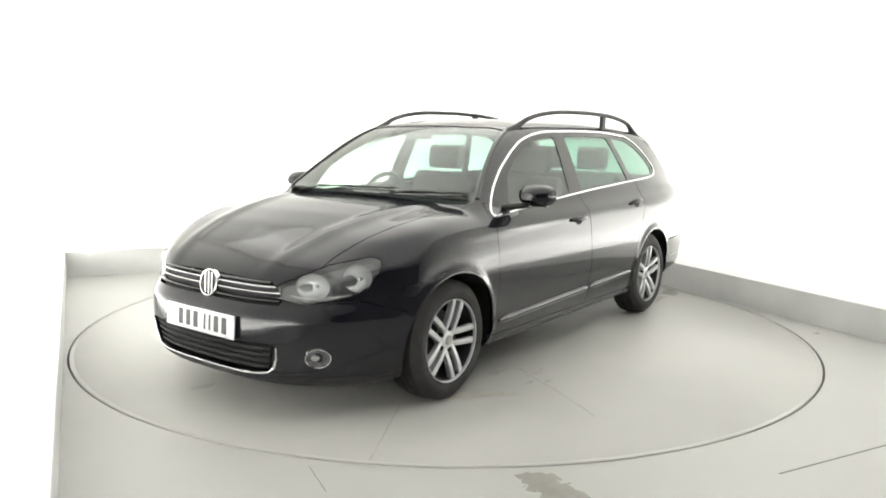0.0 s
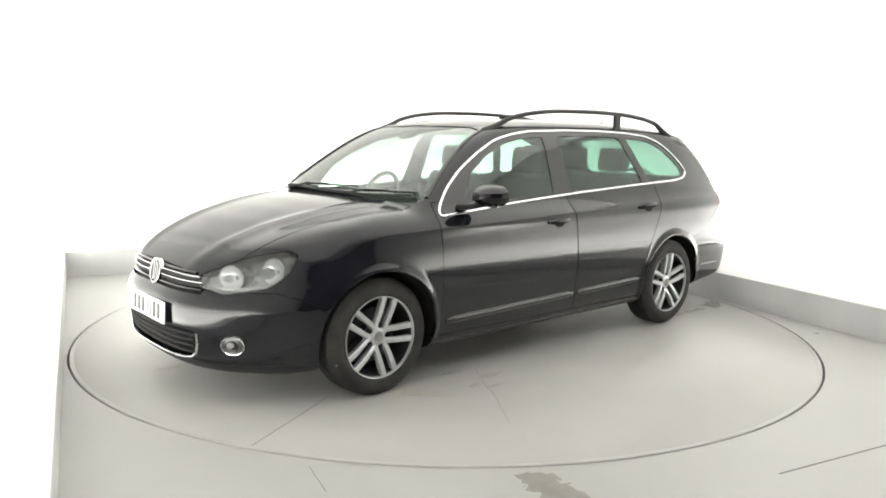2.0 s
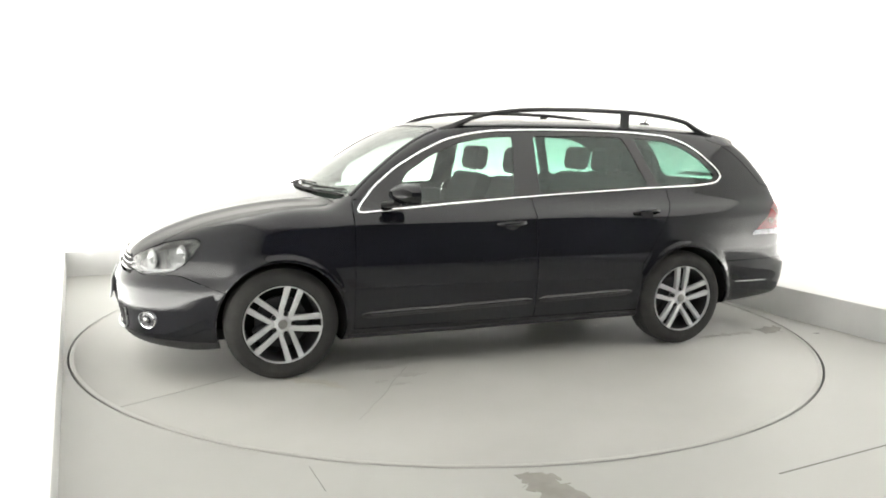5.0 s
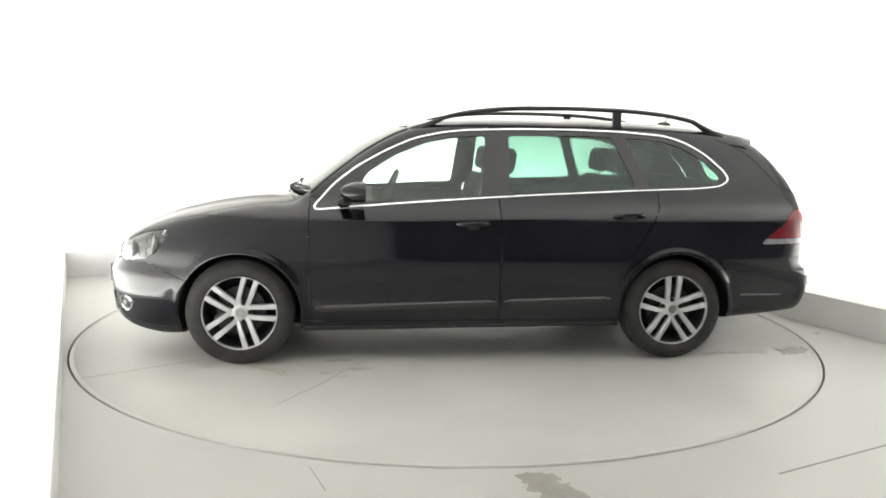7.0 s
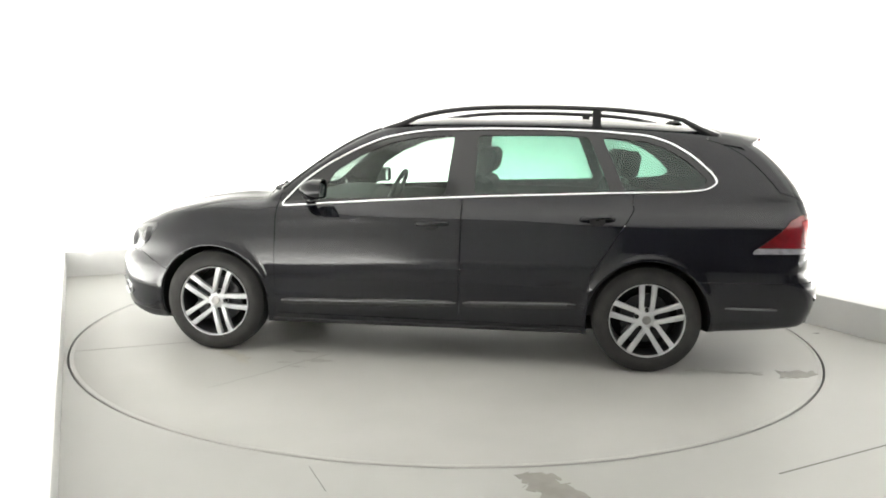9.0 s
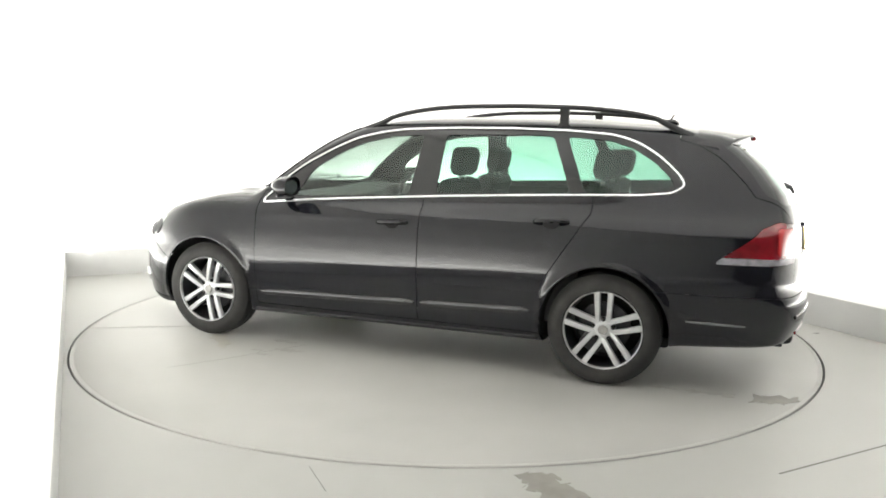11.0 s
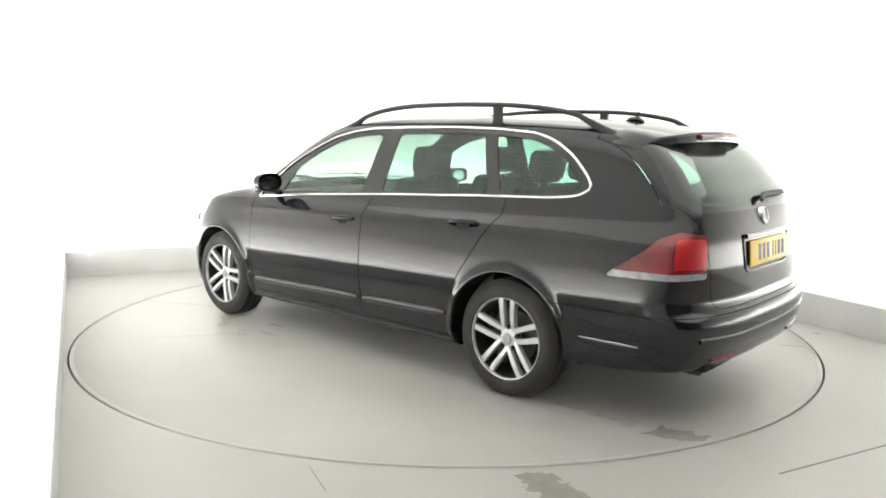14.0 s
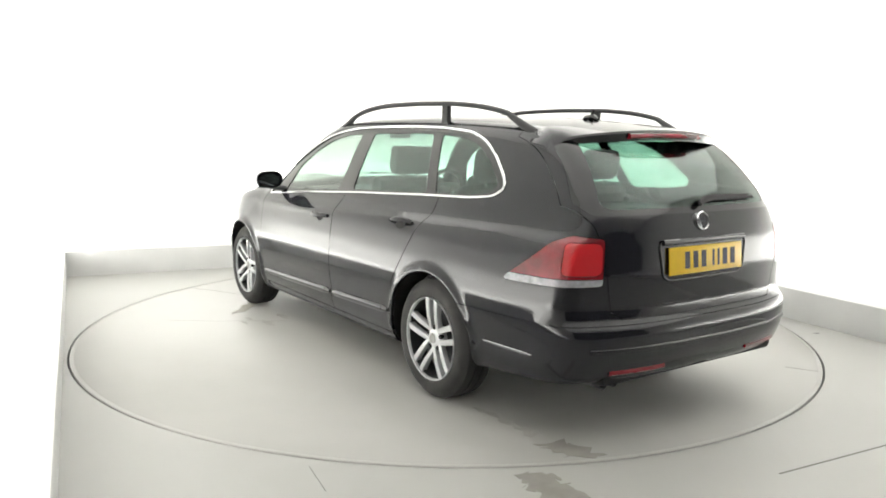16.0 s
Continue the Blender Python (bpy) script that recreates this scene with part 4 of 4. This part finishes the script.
# grille: slats with bright edges, set into the opening
for z, mtl, r, off in ((0.652, "gloss_black", 0.010, -0.006), (0.626, "plastic", 0.011, -0.010), (0.600, "plastic", 0.011, -0.010), (0.574, "gloss_black", 0.011, -0.006)):
    w = 0.40 if z > 0.64 else 0.455 if z < 0.61 else 0.44
    part("grille_slat", tube(bmesh.new(), [on_front(w * k / 12, z, off) for k in range(-12, 13)], r, 8, 0.9), mtl, car, "black grille slat")
for z in (0.634, 0.607):
    w = 0.43 if z > 0.62 else 0.455
    part("grille_strip", tube(bmesh.new(), [on_front(w * k / 12, z, 0.004) for k in range(-12, 13)], 0.0042, 6), "chrome", car, "thin chrome grille strip")
# lower intake: slats and a bright line along its foot
for z in (0.262, 0.292, 0.322, 0.352):
    part("intake_slat", tube(bmesh.new(), [on_front((0.415 + 0.3 * (z - 0.25)) * k / 12, z, -0.018) for k in range(-12, 13)], 0.009, 6), "dark", car, "black intake slat")
line = [(-0.474, 0.372), (-0.466, 0.315), (-0.448, 0.268), (-0.415, 0.243), (-0.36, 0.236)] + [(-0.36 + 0.72 * k / 14, 0.233) for k in range(1, 14)] + [(0.36, 0.236), (0.415, 0.243), (0.448, 0.268), (0.466, 0.315), (0.474, 0.372)]
part("intake_trim", tube(bmesh.new(), [on_front(y, z, 0.004) for y, z in line], 0.0055, 8, 1.0, Vector((0.6, 0, 1))), "satin", car, "bright line round the lower intake")


def fog_lamp():
    p, n = on_front(0.625, 0.325, 0.004), Vector(field_normal(np.array([on_front(0.625, 0.325)]))[0])
    q = n.to_track_quat("Y", "Z").to_matrix().to_4x4()
    g = Matrix.Translation(p) @ q @ Matrix.Diagonal((1.15, 1, 0.9, 1))
    out = []
    for name, prof, mtl, label in (("fog_lamp", [(0.046, 0.0), (0.048, 0.006), (0.051, 0.007), (0.054, 0.0), (0.054, -0.02), (0.046, -0.02)], "chrome", "round fog lamp with a chrome ring"),):
        bm = lathe(bmesh.new(), prof, 36, g, True)
        bmesh.ops.recalc_face_normals(bm, faces=bm.faces[:])
        out = pair(name, bm, mtl, car, label)
    bm = lathe(bmesh.new(), [(0.001, -0.006), (0.026, -0.004), (0.030, 0.001), (0.046, -0.004), (0.047, -0.012)], 30, g)
    bmesh.ops.recalc_face_normals(bm, faces=bm.faces[:])
    b2 = flip(bm)
    part("fog_reflector", bm, "bezel", out[0], "grey reflector")
    part("fog_reflector", b2, "bezel", out[1], "grey reflector")
    bm = lathe(bmesh.new(), [(0.001, 0.004), (0.016, 0.002), (0.018, -0.004)], 24, g @ pose(0.012, 0, 0))
    bmesh.ops.recalc_face_normals(bm, faces=bm.faces[:])
    b2 = flip(bm)
    part("fog_bulb", bm, "reflector", out[0])
    part("fog_bulb", b2, "reflector", out[1])


fog_lamp()


def headlight():
    """Two bright reflector bowls and a bulb cap behind each clear cover."""
    for y, z, r, wide in ((0.575, 0.645, 0.068, 1.35), (0.715, 0.682, 0.074, 1.0)):
        s = on_front(y, z, -0.018)
        n = (Vector(field_normal(np.array([on_front(y, z)]))[0]) * 0.5 + Vector((1, 0.05, 0.05))).normalized()
        g = Matrix.Translation(s) @ n.to_track_quat("Y", "Z").to_matrix().to_4x4() @ Matrix.Diagonal((wide, 1, 0.88, 1))
        bm = lathe(bmesh.new(), [(0.010, -0.034), (0.026, -0.031), (r * 0.62, -0.024), (r * 0.85, -0.013), (r * 0.97, -0.003)], 36, g)
        bmesh.ops.recalc_face_normals(bm, faces=bm.faces[:])
        bowls = pair("headlight_reflector", bm, "reflector", car, "bright silver reflector bowl")
        bm = lathe(bmesh.new(), [(0.001, -0.016), (0.007, -0.017), (0.010, -0.022), (0.011, -0.034)], 20, g)
        bmesh.ops.recalc_face_normals(bm, faces=bm.faces[:])
        b2 = flip(bm)
        part("bulb_cap", bm, "reflector", bowls[0])
        part("bulb_cap", b2, "reflector", bowls[1])
    line = [on_front(y, z, -0.025) for y, z in ((0.49, 0.598), (0.56, 0.585), (0.64, 0.588), (0.71, 0.602))]
    pair("headlight_trim", tube(bmesh.new(), line, [0.006, 0.012, 0.012, 0.006], 8), "reflector", car, "silver strip in the headlight")


headlight()

# black seal along each side of the windscreen
seal = []
for k in range(15):
    z = 0.995 + 0.372 * k / 14
    y = 0.735 - 0.19 * k / 14
    q = cast(np.array([[-0.4, y, z]]), np.array([[1.0, 0.0, 0.0]]), 2.0)
    seal.append(Vector(q[0]))
pair("windscreen_seal", tube(bmesh.new(), seal, 0.014, 8, 0.6), "gloss_black", car, "black seal along the windscreen")

# wipers
cowl = [Vector((1.045 - 0.24 * y * y, y, on_top(1.045 - 0.24 * y * y, abs(y)).z + 0.003)) for y in [-0.70 + 1.40 * k / 16 for k in range(17)]]
part("cowl", tube(bmesh.new(), cowl, 0.022, 8, 0.25), "dark", car, "black plastic cowl below the windscreen")
for y0, y1, dx in ((0.30, 0.68, 0.0), (-0.40, 0.22, 0.012)):
    blade = []
    for k in range(9):
        y = y0 + (y1 - y0) * k / 8
        x = 1.022 - 0.23 * y * y - dx - 0.02 * k / 8
        q = on_top(x, abs(y), 0.006)
        blade.append(Vector((q.x, y, q.z)))
    wp = part("wiper_blade", tube(bmesh.new(), blade, 0.006, 8, 0.8), "dark", car, "black windscreen wiper")
    piv = Vector((1.06 - 0.24 * y0 * y0, y0 - 0.12, on_top(1.04, abs(y0)).z + 0.008))
    part("wiper_arm", tube(bmesh.new(), [piv, piv.lerp(blade[4], 0.4) + Vector((0, 0, 0.014)), blade[4] + Vector((0, 0, 0.008))], [0.010, 0.007, 0.005], 8, 0.7), "dark", wp)
bm = tube(bmesh.new(), [on_rear(y, z, 0.020) for y, z in ((0.02, 1.030), (-0.03, 1.052), (-0.10, 1.058), (-0.38, 1.062))], [0.013, 0.017, 0.012, 0.007], 8, 0.7, Vector((-1, 0, 0.3)))
rw = part("rear_wiper", bm, "plastic", car, "black rear wiper")
part("wiper_blade", tube(bmesh.new(), [on_rear(y, 1.052 - 0.004 * y, 0.008) for y in (-0.08, -0.2, -0.32, -0.44)], 0.007, 6), "plastic", rw)

# rear bumper: moulded ledge, red reflectors, exhaust
pts, nn = flank_line([(x, 0.398 + 0.02 * (x + 1.72)) for x in (-1.71, -1.76, -1.82, -1.88, -1.94, -2.0)], 0.0015)
pair("bumper_moulding", tube(bmesh.new(), pts, [0.004, 0.007, 0.007, 0.007, 0.007, 0.004], 8, 0.6, nn), "dark_chrome", car, "moulded line in the bumper")
part("bumper_moulding", tube(bmesh.new(), [on_rear(0.70 * k / 10, 0.440, 0.001) for k in range(-10, 11)], 0.012, 8, 0.6, Vector((-1, 0, 0))), "paint", car)
pair("bumper_reflector", tube(bmesh.new(), [on_rear(y, 0.345 - 0.01 * y, 0.001) for y in (0.30, 0.38, 0.46, 0.54, 0.60)], 0.012, 8, 0.5, Vector((-1, 0, 0))), "red", car, "dark red bumper reflector")
for y in (0.50, 0.57):
    bm = lathe(bmesh.new(), [(0.020, 0.0), (0.024, 0.002), (0.026, -0.002), (0.026, -0.18), (0.020, -0.18)], 20, Matrix.Translation((-2.19, y, 0.272)) @ pose(0, 0, 0, 0, 0, 90), True)
    bmesh.ops.recalc_face_normals(bm, faces=bm.faces[:])
    part("exhaust_pipe", bm, "dark_metal", car, "dark steel exhaust end")
bm = box(bmesh.new(), (-2.24, -0.62, 0.27), (-1.72, 0.62, 0.36), 0.03)
part("rear_silencer", bm, "dark", car)

# sills and skirts, liners of the arches, floor pan
for x0, x1 in ((0.92, -0.92),):
    pts, nn = flank_line(dense([(x0, 0.204), (x1, 0.214)], 0.08), -0.022)
    pair("sill", tube(bmesh.new(), pts, 0.030, 10, 0.8), "plastic", car, "black sill")
for cx in (XA, -XA):
    bm = bmesh.new()
    n = 28
    rows = []
    for yy in (0.50, 0.885):
        rows.append([bm.verts.new((cx + (AR - 0.004) * math.cos(a), yy if yy < 0.6 else on_side(min(max(cx + AR * math.cos(a), -2.1), 1.9), max(0.2, RW + AR * math.sin(a))).y - 0.012, RW + (AR - 0.004) * math.sin(a)))
                     for a in [radians(-18 + 216 * k / n) for k in range(n + 1)]])
    for i in range(n):
        bm.faces.new((rows[0][i], rows[0][i + 1], rows[1][i + 1], rows[1][i]))
    bm.faces.new(rows[0])
    bmesh.ops.solidify(bm, geom=bm.faces[:], thickness=0.006)
    pair("arch_liner", bm, "dark", car, "dark wheel-arch liner")
bm = box(bmesh.new(), (-1.62, -0.66, 0.19), (1.65, 0.66, 0.26), 0.02)
part("floor_pan", bm, "dark", car)
for cx, z in ((XA, RW), (-XA, RW)):
    bm = tube(bmesh.new(), [(cx, -0.70, z), (cx, 0.70, z)], 0.035, 10)
    part("axle", bm, "dark", car)

# ---- inside the car ----
def dashboard():
    bm = bmesh.new()
    rows = []
    for k in range(17):
        y = -0.72 + 1.44 * k / 16
        hump = 0.035 * math.exp(-((y + 0.36) / 0.16) ** 2)
        front = 0.93 - 0.22 * y * y
        ring = [(front, y, 0.935), (0.78 - 0.1 * y * y, y, 0.950 + hump * 0.6), (0.60, y, 0.945 + hump), (0.52, y, 0.92 + hump), (0.49, y, 0.86), (0.53, y, 0.72), (0.62, y, 0.55), (front, y, 0.55)]
        rows.append([bm.verts.new(q) for q in ring])
    for a, b in zip(rows, rows[1:]):
        for i in range(8):
            bm.faces.new((a[i], a[(i + 1) % 8], b[(i + 1) % 8], b[i]))
    bm.faces.new(rows[0])
    bm.faces.new(rows[-1][::-1])
    bmesh.ops.recalc_face_normals(bm, faces=bm.faces[:])
    part("dashboard", bm, "dash", car, "dark grey dashboard")
    g = Matrix.Translation((0.41, -0.37, 0.90)) @ pose(0, 0, 0, 0, -25, 0) @ pose(0, 0, 0, 0, 0, 90)
    pts = [g @ Vector((0.185 * math.cos(a), 0, 0.185 * math.sin(a))) for a in [2 * math.pi * k / 32 for k in range(32)]]
    up = [(p - g.translation).normalized() for p in pts]
    sw = part("steering_wheel", tube(bmesh.new(), pts, 0.016, 8, 1.0, up, True), "dash", car, "dark steering wheel")
    bm = bmesh.new()
    for a in (0, 180, 270):
        tube(bm, [g @ Vector((0.05 * math.cos(radians(a)), 0.01, 0.05 * math.sin(radians(a)))), g @ Vector((0.18 * math.cos(radians(a)), 0, 0.18 * math.sin(radians(a))))], 0.016, 8, 0.6)
    part("wheel_spoke", bm, "satin", sw)
    bm = lathe(bmesh.new(), [(0.001, -0.02), (0.05, -0.018), (0.07, -0.005), (0.072, 0.03), (0.001, 0.03)], 24, g)
    bmesh.ops.recalc_face_normals(bm, faces=bm.faces[:])
    part("airbag_cover", bm, "dash", sw)


dashboard()


def cushion(bm, pts, width, thick, m):
    """A padded slab that follows pts (x, z) and spans width; rounded at its rim."""
    rows = []
    n = len(pts)
    for k, (x, z) in enumerate(pts):
        dx, dz = pts[min(k + 1, n - 1)][0] - pts[max(k - 1, 0)][0], pts[min(k + 1, n - 1)][1] - pts[max(k - 1, 0)][1]
        l = math.hypot(dx, dz)
        nx, nz = -dz / l, dx / l
        e = min(k, n - 1 - k) / (n - 1)
        s = min(1.0, 0.55 + 2.2 * e)
        ring = []
        for i in range(16):
            a = 2 * math.pi * i / 16
            ca, sa = math.cos(a), math.sin(a)
            yy = width / 2 * (0.9 + 0.1 * s) * math.copysign(abs(ca) ** 0.5, ca)
            tt = thick / 2 * s * math.copysign(abs(sa) ** 0.6, sa) * (1 + 0.25 * abs(ca))
            ring.append(bm.verts.new(m @ Vector((x + nx * tt, yy, z + nz * tt))))
        rows.append(ring)
    for a, b in zip(rows, rows[1:]):
        for i in range(16):
            bm.faces.new((a[i], a[(i + 1) % 16], b[(i + 1) % 16], b[i]))
    bm.faces.new(rows[0])
    bm.faces.new(rows[-1][::-1])
    bmesh.ops.recalc_face_normals(bm, faces=bm.faces[:])
    return bm


def seat(x, y, width, heads, headw=0.25):
    m = Matrix.Translation((x, y, 0))
    bm = bmesh.new()
    cushion(bm, [(-0.02, 0.50), (-0.06, 0.62), (-0.10, 0.78), (-0.15, 0.93), (-0.19, 1.03), (-0.20, 1.06)], width, 0.14, m)
    st = part("seat_back", bm, "fabric", car, "charcoal fabric seat")
    part("seat_cushion", cushion(bmesh.new(), [(0.02, 0.49), (0.16, 0.50), (0.32, 0.52), (0.46, 0.53), (0.50, 0.50)], width, 0.15, m), "fabric", st)
    for hy in heads:
        mh = m @ Matrix.Translation((0, hy, 0))
        part("headrest", cushion(bmesh.new(), [(-0.195, 1.095), (-0.205, 1.13), (-0.215, 1.18), (-0.222, 1.23), (-0.225, 1.26)], headw, 0.11, mh), "fabric", st)
        for d in (-0.05, 0.05):
            part("headrest_post", tube(bmesh.new(), [mh @ Vector((-0.19, d, 1.02)), mh @ Vector((-0.205, d, 1.12))], 0.007, 6), "steel", st)


seat(-0.10, 0.37, 0.50, (0,), 0.28)
seat(-0.10, -0.37, 0.50, (0,), 0.28)
seat(-0.98, 0.0, 1.28, (-0.40, 0.0, 0.40), 0.24)
# luggage cover, door linings, roof lining
bm = box(bmesh.new(), (-2.02, -0.60, 0.93), (-1.22, 0.60, 0.955), 0.008)
part("luggage_cover", bm, "dash", car, "dark luggage cover")
bm = box(bmesh.new(), (-2.15, -0.62, 0.50), (-1.20, 0.62, 0.56), 0.01)
part("boot_floor", bm, "dash", car)
for x0, x1, zt in ((0.80, -0.18, 0.925), (-0.24, -1.12, 0.965)):
    bm = box(bmesh.new(), (x1, 0.735, 0.30), (x0, 0.765, zt), 0.012)
    pair("door_lining", bm, "dash", car, "dark grey door lining")
bm = bmesh.new()
grid = [[bm.verts.new((x, y, on_top(x, abs(y)).z - 0.045)) for y in [-0.50 + 0.1 * k for k in range(11)]] for x in [0.15 - 0.19 * k for k in range(11)]]
for a, b in zip(grid, grid[1:]):
    for i in range(10):
        bm.faces.new((a[i], b[i], b[i + 1], a[i + 1]))
r = bmesh.ops.extrude_face_region(bm, geom=bm.faces[:])
bmesh.ops.translate(bm, vec=(0, 0, 0.012), verts=[v for v in r["geom"] if isinstance(v, bmesh.types.BMVert)])
bmesh.ops.recalc_face_normals(bm, faces=bm.faces[:])
part("roof_lining", bm, "headliner", car, "pale grey roof lining")
bm = box(bmesh.new(), (0.44, -0.10, 1.305), (0.452, 0.08, 1.345), 0.012)
rv = part("interior_mirror", bm, "dash", car, "dark interior mirror")
part("mirror_stem", tube(bmesh.new(), [(0.45, -0.01, 1.335), (0.46, -0.01, on_top(0.46, 0.01).z - 0.012)], 0.010, 8), "dash", rv)


# ---- what turns ----
def motions():
    """The table turns evenly clockwise, and the car with it."""
    rows = [(0.0, 233.6), (0.5, 231.15)] + [(float(t), 227.78 - 6.828 * (t - 1)) for t in range(1, 17)]
    walk(table, [(t, pose(0, 0, 0, 0, 0, a)) for t, a in rows])
    walk(car, [(t, pose(0, 0, 0, 0, 0, a) @ pose(0.017, 0.128, 0.0)) for t, a in rows])


motions()
